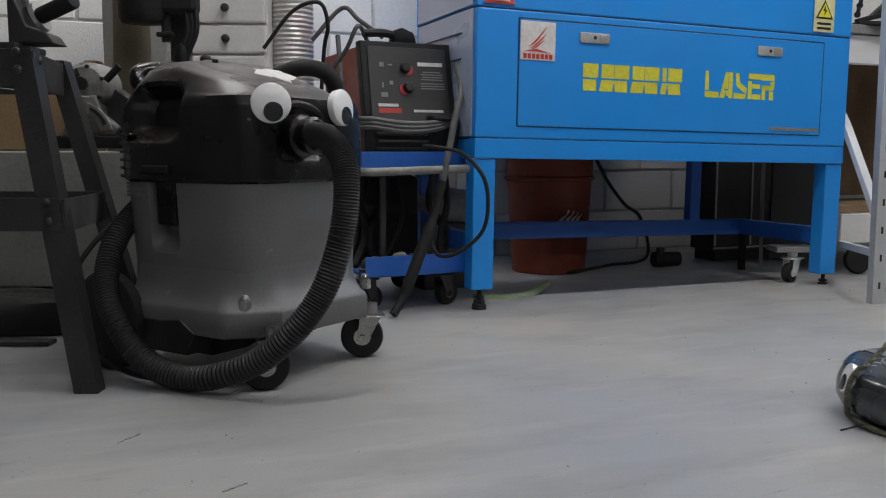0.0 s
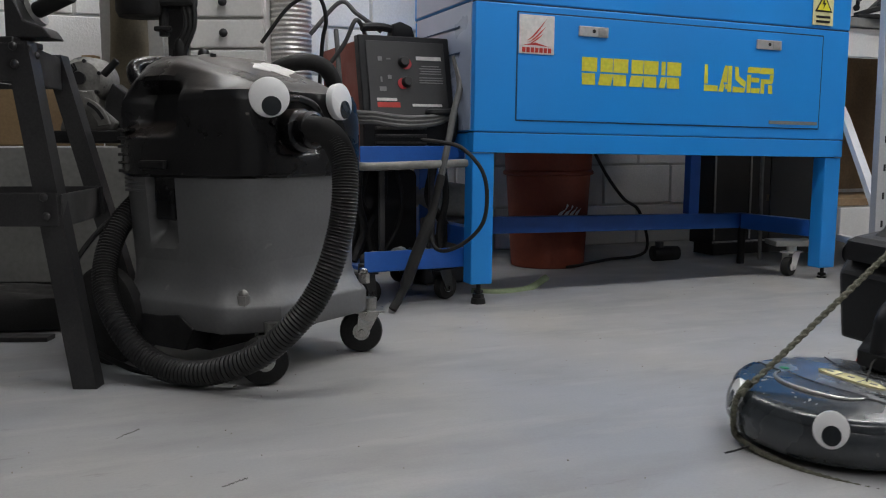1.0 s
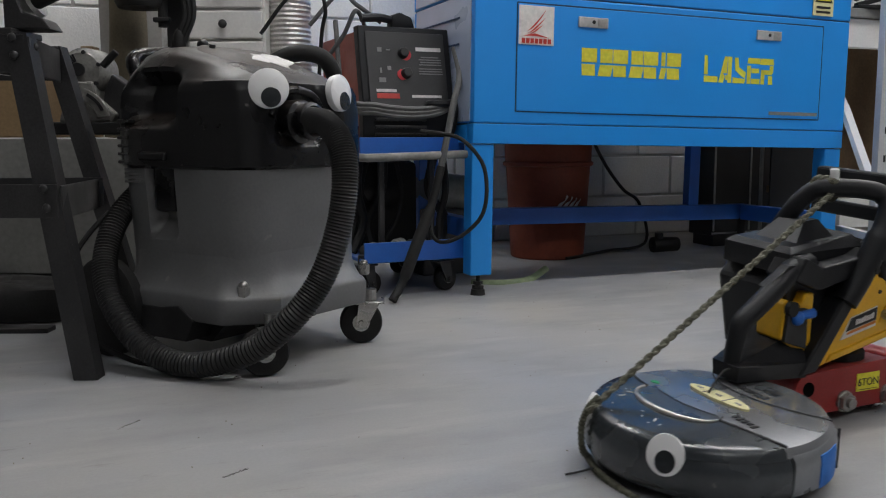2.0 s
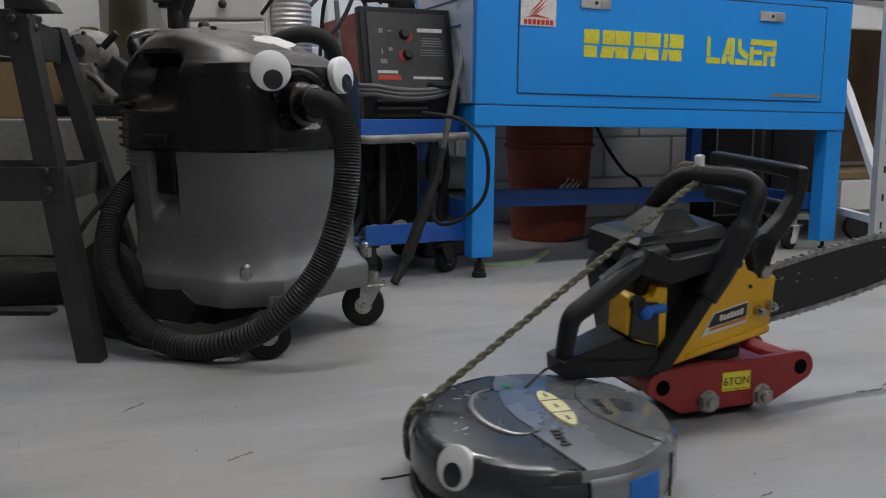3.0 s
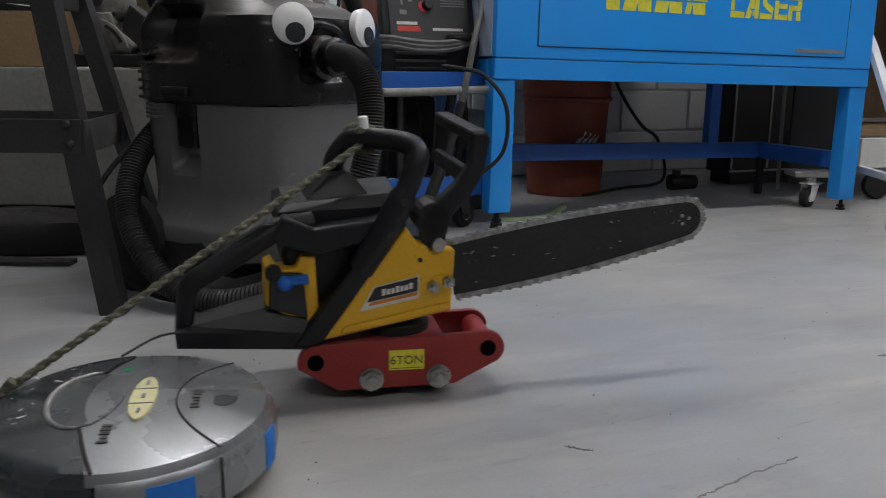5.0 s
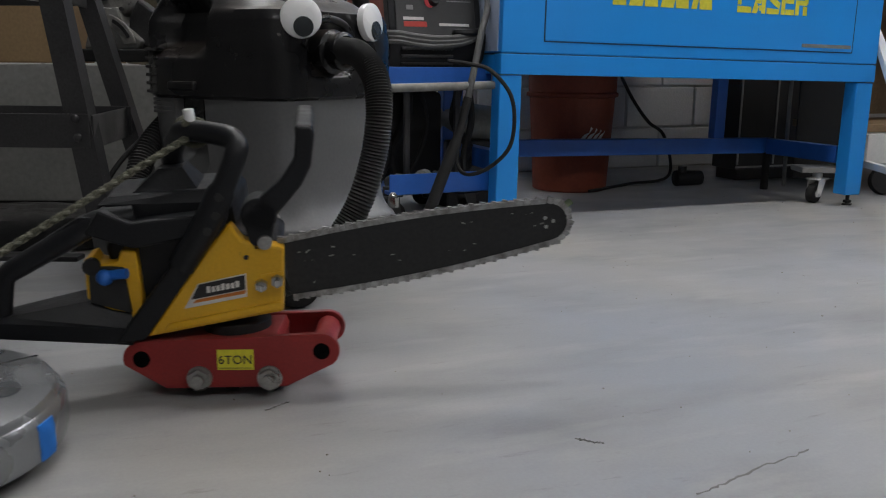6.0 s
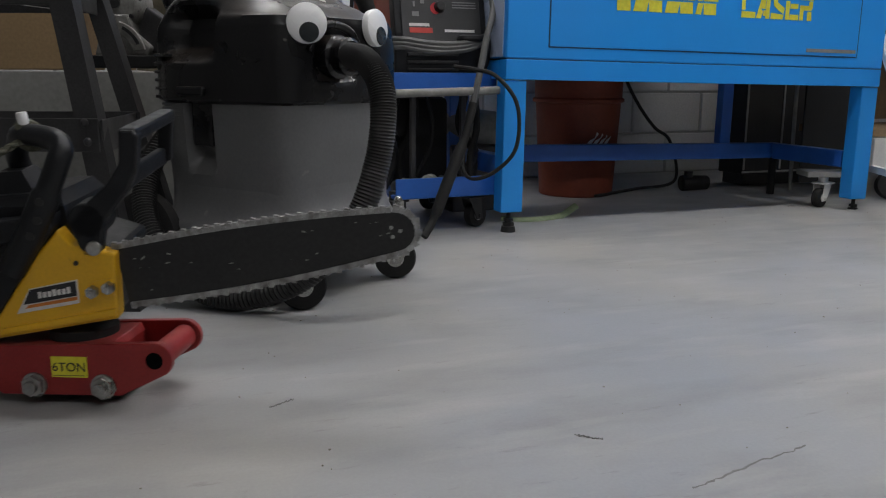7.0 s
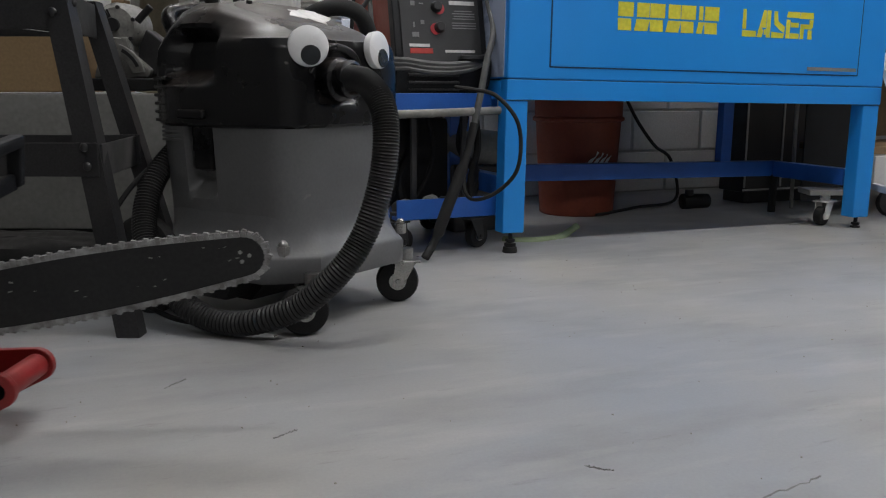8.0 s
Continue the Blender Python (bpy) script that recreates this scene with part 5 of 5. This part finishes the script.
    part("guard_boss", rod((0.055, 0.05, 0.285), (0.055, 0.0, 0.285), 0.026, seg=20, bevel=0.003), SAW_BLACK, guard)
    # bar with chain round it
    x0, z0, x1, z1, r0, r1 = 0.09, 0.199, 0.481, 0.264, 0.041, 0.030
    ax = math.atan2(z1 - z0, x1 - x0)
    c, s = math.cos(ax), math.sin(ax)
    L = math.hypot(x1 - x0, z1 - z0)
    belly = [(L * k / 10, r0 + (r1 - r0) * (k / 10) ** 2 + 0.005 * math.sin(math.pi * k / 10)) for k in range(11)]
    nose = [(L + r1 * math.cos(a), r1 * math.sin(a)) for a in [math.pi / 2 - math.pi * k / 12 for k in range(1, 12)]]
    outline = belly + nose + [(x, -z) for x, z in belly[::-1]]
    world_of = [(x0 + c * x - s * z, z0 + s * x + c * z) for x, z in outline]
    part("guide_bar", prism(world_of, 0.020, 0.0245), BAR_BLACK, t, "scuffed black guide bar")
    for a in (0, 120, 240):
        px_, pz_ = L + 0.008 * math.cos(radians(a)), 0.008 * math.sin(radians(a))
        part("nose_rivet", rod((x0 + c * px_ - s * pz_, 0.0215, z0 + s * px_ + c * pz_), (x0 + c * px_ - s * pz_, 0.0192, z0 + s * px_ + c * pz_), 0.003, seg=8), STEEL, t)
    wear = random.Random(3)
    marks = bmesh.new()
    for k in range(20):
        d = wear.uniform(0.03, 0.98) * L
        h = wear.uniform(-0.7, 0.75) * (r0 + (r1 - r0) * d / L)
        size = wear.uniform(0.0006, 0.0022)
        bmesh.ops.create_cube(marks, size=1, matrix=Matrix.Translation((x0 + c * d - s * h, 0.0199, z0 + s * d + c * h)) @ Matrix.Rotation(wear.uniform(-0.6, 0.4) - ax, 4, "Y") @ Matrix.Diagonal((size * wear.uniform(1, 4), 0.0005, size, 1)))
    tagged(part("bar_scuffs", marks, DUSTY_GREY, t, "pale chips and sawdust on the bar"), kind="stuff")
    ring = []
    for (ax0, az0), (bx0, bz0) in zip(outline, outline[1:]):
        n = max(int(math.hypot(bx0 - ax0, bz0 - az0) / 0.002), 1)
        ring += [(ax0 + (bx0 - ax0) * k / n, az0 + (bz0 - az0) * k / n) for k in range(n)]
    chain_ring, walked, last = [], 0.0, None
    for x, z in ring:
        if last is None or math.hypot(x - last[0], z - last[1]) >= 0.0068:
            chain_ring.append((x, z))
            last = (x, z)
    tie = bmesh.new()
    for i, (x, z) in enumerate(chain_ring):
        nx = chain_ring[(i + 1) % len(chain_ring)] if i + 1 < len(chain_ring) else chain_ring[i - 1]
        way = math.atan2(nx[1] - z, nx[0] - x) if i + 1 < len(chain_ring) else way
        at = Matrix.Translation((x0 + c * x - s * z, 0.0222, z0 + s * x + c * z)) @ Matrix.Rotation(-(way + ax), 4, "Y")
        up = 0.003
        for side in (-1, 1):
            bmesh.ops.create_cube(tie, size=1, matrix=at @ Matrix.Translation((0, side * 0.0032, up)) @ Matrix.Diagonal((0.0078, 0.0016, 0.0082, 1)))
        if i % 2 == 0:
            bmesh.ops.create_cube(tie, size=1, matrix=at @ Matrix.Translation((0, 0.001 * (-1) ** (i // 2), up + 0.0032)) @ Matrix.Rotation(radians(14), 4, "Y") @ Matrix.Diagonal((0.0068, 0.005, 0.0066, 1)))
        else:
            bmesh.ops.create_cube(tie, size=1, matrix=at @ Matrix.Translation((0, 0, up + 0.001)) @ Matrix.Diagonal((0.006, 0.0045, 0.005, 1)))
    tagged(part("saw_chain", tie, CHAIN, t, "steel cutting chain with small teeth"), kind="stuff")
    # tie strap, and the rope knot on the front handle
    part("tie_strap", tube(glide([(-0.303, 0.0, 0.138), (-0.34, -0.01, 0.136), (-0.385, -0.03, 0.12)], 12), 0.0018, 6, flat=0.6), RUBBER, t, "thin black tie strap", True)
    knot = bmesh.new()
    for k in range(3):
        tube([(-0.034 + 0.0185 * math.cos(a) - 0.006 * k, 0.066 + 0.009 * k, 0.393 + 0.0185 * math.sin(a)) for a in [i * math.tau / 20 for i in range(21)]], 0.0045, 8, knot)
    ball((-0.040, 0.060, 0.406), 0.010, (1.2, 0.9, 0.9), knot, 12)
    part("rope_knot", knot, ROPE, t, "knotted rope end", True)
    part("taped_end", rod((-0.038, 0.060, 0.404), (-0.041, 0.060, 0.428), 0.0075, seg=14, bevel=0.002), WHITE, t, "white taped rope end", True)
    return t


def build_robot_vacuum():
    t = thing("robot_vacuum", "round silver robot vacuum with googly eyes and rope", "robot vacuum")
    t.scale = (1.06, 1.06, 1.19)

    def sector(profile, a0, a1, n):
        rings = []
        for k in range(n + 1):
            a = radians(a0 + (a1 - a0) * k / n)
            rings.append([(r * math.cos(a), r * math.sin(a), z) for r, z in profile])
        return loft(rings)

    def rise(x, y):
        """Height of the domed top at a spot."""
        r = math.hypot(x, y)
        return 0.0865 - 0.0085 * (r / 0.15) ** 2.2

    def skin(outline, lift):
        """A thin curved sheet on the dome, bounded by an outline round its own middle."""
        cx, cy = sum(p[0] for p in outline) / len(outline), sum(p[1] for p in outline) / len(outline)
        bm = bmesh.new()
        rings = []
        for k in (1.0, 0.8, 0.55, 0.3):
            rings.append([bm.verts.new((cx + (x - cx) * k, cy + (y - cy) * k, rise(cx + (x - cx) * k, cy + (y - cy) * k) + lift)) for x, y in outline])
        skirt = [bm.verts.new((x, y, rise(x, y) - 0.002)) for x, y in outline]
        n = len(outline)
        for a, b in zip([skirt] + rings[:-1], rings):
            for i in range(n):
                bm.faces.new((a[i], a[(i + 1) % n], b[(i + 1) % n], b[i]))
        bm.faces.new(rings[-1])
        return bm

    part("chassis", lathe([(0.12, 0.012), (0.155, 0.014), (0.163, 0.03), (0.163, 0.055), (0.15, 0.07)], seg=64), RUBBER, t, "", True)
    part("bumper", sector([(0.150, 0.016), (0.165, 0.019), (0.1715, 0.030), (0.1715, 0.048), (0.168, 0.060), (0.161, 0.068), (0.15, 0.070)], -86, 86, 64), DARK_GLOSS, t, "dark glossy front bumper", True)
    part("side_band", sector([(0.150, 0.018), (0.166, 0.021), (0.1695, 0.032), (0.1695, 0.056), (0.168, 0.063), (0.161, 0.070), (0.15, 0.070)], 87.5, 272.5, 64), SILVER, t, "silver side band", True)
    dome = [(0.163, 0.0665), (0.161, 0.0715)] + [(r, rise(r, 0)) for r in (0.157, 0.148, 0.13, 0.105, 0.08, 0.05, 0.02, 0.002)]
    part("top_shell", lathe(dome, seg=96), SILVER, t, "scratched silver top shell", True)
    # dark front, from the handle's ends out to the rim
    hx, hy, rx, ry = 0.046, -0.008, 0.041, 0.074
    arc = [(0.1605 * math.cos(radians(a)), 0.1605 * math.sin(radians(a))) for a in range(-84, 85, 4)]
    near = [(0.026, 0.118), (0.036, 0.085), (0.040, 0.068)]
    front = [(hx + rx * 1.1 * math.cos(radians(a)), hy + ry * 1.06 * math.sin(radians(a))) for a in range(80, -81, -8)]
    far = [(0.040, -0.086), (0.032, -0.115)]
    bm = bmesh.new()
    inner = near + front + far
    steps = 56
    def along(line, k):
        lens = [0.0]
        for a, b in zip(line, line[1:]):
            lens.append(lens[-1] + math.dist(a, b))
        d = k * lens[-1]
        for i in range(len(line) - 1):
            if d <= lens[i + 1] + 1e-9:
                w = (d - lens[i]) / (lens[i + 1] - lens[i])
                return (line[i][0] + (line[i + 1][0] - line[i][0]) * w, line[i][1] + (line[i + 1][1] - line[i][1]) * w)
        return line[-1]
    strips = []
    for k in range(steps + 1):
        a, b = along(arc[::-1], k / steps), along(inner, k / steps)
        row = []
        row += [bm.verts.new((a[0] * 1.027, a[1] * 1.027, 0.0655)), bm.verts.new((a[0] * 1.015, a[1] * 1.015, 0.0732))]
        for w in (0.05, 0.25, 0.5, 0.75, 1.0):
            x, y = a[0] + (b[0] - a[0]) * w, a[1] + (b[1] - a[1]) * w
            row.append(bm.verts.new((x, y, rise(x, y) + 0.0014)))
        strips.append(row)
    for p, q in zip(strips, strips[1:]):
        for i in range(6):
            bm.faces.new((p[i], p[i + 1], q[i + 1], q[i]))
    part("front_trim", bm, DARK_GLOSS, t, "dark glossy front trim with pale scuffs", True)
    for line in ([(0.012, 0.157), (0.026, 0.118), (0.038, 0.078), (0.040, 0.068)], [(0.040, -0.086), (0.032, -0.115), (0.018, -0.148)]):
        part("trim_seam", tube([(x, y, rise(x, y) + 0.001) for x, y, _ in glide([(*p, 0) for p in line], 16)], 0.0022, 6), INK, t)
        # handle recess with its pale crescent rim, and the flap
    rim = [(hx + rx * 1.06 * math.cos(radians(a)), hy + ry * 1.03 * math.sin(radians(a))) for a in range(-92, 93, 4)]
    part("ring", tube([(x, y, rise(x, y) + 0.0022) for x, y in rim], lambda i: 0.0012 + 0.0026 * math.sin(math.pi * i / 46), 8), ALUMINIUM, t, "silver crescent round the handle recess", True)
    oval = [(hx + rx * math.cos(a), hy + ry * math.sin(a)) for a in [i * math.tau / 56 for i in range(56)]]
    part("handle_disc", skin([(x, y) for x, y in oval], 0.0010), DARK_GREY_GLOSS, t, "dark oval carrying handle", True)
    flap = [(hx + rx * math.cos(radians(a)), hy + ry * math.sin(radians(a))) for a in range(104, 257, 7)]
    flap += [(hx - rx * 0.25 + 0.022 * math.cos(radians(a)) - 0.012, hy + ry * 0.96 * math.sin(radians(a))) for a in range(-78, 79, 12)]
    part("handle_half", skin(flap, 0.0022), SILVER, t, "silver flap of the handle", True)
    # button pad, rear bin, prints, tape
    px = -0.017
    pad = part("button_pad", skin([(px + 0.0145 * math.cos(a), 0.002 + 0.058 * math.sin(a)) for a in [i * math.tau / 36 for i in range(36)]], 0.0028), PALE_YELLOW, t, "oval pale yellow button pad", True)
    for y in (-0.018, 0.022):
        part("button_gap", box((0.027, 0.0012, 0.0012), (px, y, rise(px, y) + 0.003)), GREY_INK, pad)
    for y in (-0.036, 0.002, 0.040):
        part("button_mark", box((0.004, 0.011, 0.0008), (px, y, rise(px, y) + 0.0031)), GREY_INK, pad)
    bend = glide([(-0.112, 0.116, 0), (-0.083, 0.082, 0), (-0.063, 0.045, 0), (-0.055, 0.0, 0), (-0.063, -0.045, 0), (-0.083, -0.082, 0), (-0.112, -0.116, 0)], 40)
    part("bin_seam", tube([(p.x, p.y, rise(p.x, p.y) + 0.0006) for p in bend], 0.0011, 6), INK, t)
    drop = box((0.003, 0.0025, 0.05), (-0.1135, 0.1265, 0.046))
    part("band_seam", drop, INK, t)
    latch = [(-0.108 + 0.016 * math.cos(a), 0.004 + 0.022 * math.sin(a)) for a in [i * math.tau / 28 for i in range(28)]]
    part("bin_latch", skin([(x, y) for x, y in latch if x < -0.098], 0.0012), DARK_GREY_GLOSS, t, "", True)
    pick = random.Random(5)
    for x, y, n in ((0.010, 0.088, 5), (-0.078, 0.012, 6)):
        for i in range(n):
            yy = y + (i - n / 2) * 0.0085
            part("print_bar", box((0.007 + 0.005 * pick.random(), 0.0052, 0.0010), (x + 0.002 * pick.random(), yy, rise(x, yy) + 0.0006)), INK, t)
    part("status_light", skin([(0.017 + 0.0045 * math.cos(a), -0.096 + 0.009 * math.sin(a)) for a in [i * math.tau / 20 for i in range(20)]], 0.0012), GREEN_WINDOW, t)
    scuffs = bmesh.new()
    for i in range(15):
        a, r = radians(pick.uniform(-55, 30)), pick.uniform(0.108, 0.158)
        x, y = r * math.cos(a), r * math.sin(a)
        size = pick.uniform(0.001, 0.0024) if i > 2 else 0.005
        bmesh.ops.create_cube(scuffs, size=1, matrix=Matrix.Translation((x, y, rise(x, y) + 0.0016)) @ Matrix.Rotation(pick.random() * 6, 4, "Z") @ Matrix.Diagonal((size * 2.2, size * 0.6, 0.0006, 1)))
    tagged(part("paint_chips", scuffs, CHIP, t, "pale chips in the dark trim"), kind="stuff")
    for a0, a1 in ((104, 121), (158, 168)):
        part("tape", sector([(0.1695, 0.022), (0.1708, 0.03), (0.1708, 0.054), (0.1695, 0.0625), (0.167, 0.0625)], a0, a1, 8), TAPE, t, "strip of blue masking tape", True)
    for a in (31, -31):
        e = Matrix.Rotation(radians(a), 4, "Z") @ Matrix.Translation((0.1655, 0, 0.0655)) @ Matrix.Rotation(radians(7 if a > 0 else -7), 4, "Z") @ Matrix.Rotation(radians(90 - 18), 4, "Y")
        eye = part("googly_eye", lathe([(0.0235, -0.008), (0.0245, 0.001), (0.0235, 0.0035), (0.016, 0.0055), (0.001, 0.0063)], seg=28, m=e), WHITE, t, "white googly eye", True)
        part("pupil", lathe([(0.0135, 0.0), (0.013, 0.0062), (0.001, 0.0072)], seg=20, m=e @ Matrix.Translation((0.0075, 0.001, 0.0))), PUPIL, eye, "black pupil", True)
    for y in (-0.105, 0.105):
        part("wheel", rod((0.0, y - 0.012, 0.03), (0.0, y + 0.012, 0.03), 0.03, seg=20), RUBBER, t)
    part("front_caster", ball((0.12, 0, 0.014), 0.014), RUBBER, t, "", True)
    c, s = math.cos(radians(-22)), math.sin(radians(-22))
    lead = [(0.155, 0.092), (0.164, 0.084), (0.172, 0.074), (0.1785, 0.055), (0.177, 0.025), (0.168, 0.0115)]
    lead = [(r * c, r * s, z) for r, z in lead] + [(0.166, -0.025, 0.0095), (0.168, 0.02, 0.008), (0.163, 0.075, 0.007), (0.145, 0.13, 0.0065), (0.12, 0.185, 0.0065)]
    path = glide(lead, 260)
    part("tow_rope_end", tube(path, lambda i: 0.0048 + 0.0006 * math.sin(i * 1.1), 8), ROPE, t, "rope end wrapped over the front", True)
    part("side_brush", tube([(0.165, -0.03, 0.012), (0.19, -0.04, 0.006), (0.205, -0.045, 0.004)], 0.0015, 5), RUBBER, t)
    return t


def build_tow_rope(length):
    t = thing("tow_rope", "olive braided tow rope pulled tight", "rope")
    n = int(length / 0.003)
    for k in range(4):
        way = 1 if k % 2 else -1
        pts = [(0.0031 * math.cos(way * i * 0.5 + k * math.pi / 2), 0.0031 * math.sin(way * i * 0.5 + k * math.pi / 2), -length * i / n) for i in range(n + 1)]
        part("strand", tube(pts, 0.0027, 6), ROPE if k % 2 else ROPE_PALE, t, "", True)
    part("core", rod((0, 0, 0), (0, 0, -length), 0.003, seg=8), ROPE, t)
    return t


def build_debris():
    rng = random.Random(11)
    bm = bmesh.new()
    for i in range(260):
        x, y = rng.uniform(-1.6, 2.2), rng.uniform(0.75, 3.6)
        k = rng.random()
        size = (0.0012 + 0.003 * rng.random() ** 2, 0.001 + 0.0015 * rng.random(), 0.0008 + 0.0008 * rng.random()) if k < 0.965 else (0.008 + 0.012 * rng.random(), 0.002, 0.0015)
        bmesh.ops.create_cube(bm, size=1, matrix=Matrix.Translation((x, y, size[2] / 2)) @ Matrix.Rotation(rng.random() * 6, 4, "Z") @ Matrix.Diagonal((*size, 1)))
    tagged(part("floor_chips", bm, DEBRIS), "scattered sawdust chips and grit on the floor", "debris", kind="stuff")


def build_scratches():
    t = bmesh.new()
    for n, pts in enumerate(([(0.247, 0.987), (0.298, 1.022), (0.364, 1.072), (0.436, 1.116)], [(0.127, 1.144), (0.16, 1.13)], [(-0.318, 1.233), (-0.291, 1.267)], [(0.75, 1.55), (0.8, 1.57), (0.84, 1.62)], [(-0.55, 1.45), (-0.53, 1.5)])):
        mark = random.Random(n)
        path = [Vector((p.x + mark.uniform(-.003, .003), p.y + mark.uniform(-.003, .003), 0.0)) for p in glide([(x, y, 0) for x, y in pts], 24)]
        tube(path, lambda i: 0.0008 + 0.0018 * mark.random(), 5, t, flat=0.3)
    tagged(part("floor_scratches", t, SCRATCH), "faint dark scratches in the floor paint", "scratches", kind="stuff")


def build_blocks(wall):
    """Painted concrete blocks on the back wall, each a piece of its own."""
    shared = box((0.388, 0.012, 0.19), (0, 0, 0), 0.004, segments=1)
    me = None
    for row in range(8):
        for col in range(11):
            u = -1.9 + col * 0.4 + (0.2 if row % 2 else 0)
            m = Matrix.Translation((u, WALL_V + 0.005, 0.1 + row * 0.2))
            if me is None:
                ob = part("block", shared, WALL, wall, m=m)
                me = ob.data
            else:
                ob = new("block", me)
                ob.parent = wall
                ob.matrix_basis = m


# rows of the moving things: seconds, x, y, turn
SKATE_ROWS = [(0.0, 1.2807, 1.800, 31), (0.5, 1.1511, 1.727, 29.5), (1.0, 1.0214, 1.6493, 28), (1.75, 0.8192, 1.5456, 25), (2.5, 0.6143, 1.4570, 21.8), (3.0, 0.4805, 1.4195, 18.4), (3.5, 0.3398, 1.3812, 16.8), (4.0, 0.1884, 1.3575, 15.1), (4.5, 0.0434, 1.3264, 13.3), (5.0, -0.1024, 1.3200, 10.6), (5.75, -0.3020, 1.2900, 5.0), (6.5, -0.5030, 1.2560, -0.5), (7.0, -0.6175, 1.2270, -2.5), (7.5, -0.7390, 1.2150, -1.5), (8.0, -0.8460, 1.2120, 1.0)]
ROBOT_ROWS = [(0.0, 0.918, 1.577, 208), (0.5, 0.789, 1.522, 209), (1.0, 0.664, 1.436, 210), (1.75, 0.466, 1.317, 207), (2.5, 0.268, 1.227, 200), (3.0, 0.131, 1.167, 195), (3.5, -0.028, 1.112, 187), (4.0, -0.175, 1.090, 186), (4.5, -0.309, 1.070, 187), (5.0, -0.432, 1.050, 190), (5.75, -0.644, 1.042, 190), (6.5, -0.854, 1.042, 190), (7.0, -0.994, 1.052, 188), (7.5, -1.124, 1.062, 186), (8.0, -1.254, 1.072, 185)]
SAW_ON_SKATE = Matrix.Translation((-0.015, 0.020, 0.006)) @ Matrix.Rotation(radians(5.8), 4, "Z") @ Matrix.Rotation(radians(5.0), 4, "X")
KNOT = Vector((-0.036, 0.058, 0.392))
ROPE_END = Vector((0.1585, -0.0625, 0.098))


LEAN = 3.6  # the robot sits low at its near rim


def motions():
    skate_at = {t: pose(x, y, DROP, 0, 0, a) for t, x, y, a in SKATE_ROWS}
    robot_at = {t: pose(x, y, 0) @ Matrix.Rotation(radians(LEAN), 4, "X") @ Matrix.Rotation(radians(a), 4, "Z") for t, x, y, a in ROBOT_ROWS}
    saw_at = {t: m @ SAW_ON_SKATE for t, m in skate_at.items()}
    walk(skate, list(skate_at.items()))
    walk(saw, list(saw_at.items()))
    walk(robot, list(robot_at.items()))
    walk(rope, [(t, look(saw_at[t] @ (KNOT * SIZE), robot_at[t] @ ROPE_END)) for t in skate_at])


back_wall = build_room()
for u, v, along in ((-0.6, -1.0, 0), (0.9, -1.0, 0), (2.4, -1.0, 0), (-1.0, -3.9, 0), (1.4, -3.9, 0), (2.7, -0.1, 90), (-0.65, 0.7, 0)):
    build_ceiling_light(u, v, along)
build_laser()
build_vacuum()
build_welder_cart()
build_clutter_on_cart()
build_tool_stand()
build_back_left()
build_thread()
build_under_laser()
build_right_side()
skate = build_skate()
saw = build_chainsaw()
robot = build_robot_vacuum()
rope = build_tow_rope(0.62)
build_debris()
build_scratches()
build_blocks(back_wall)
motions()
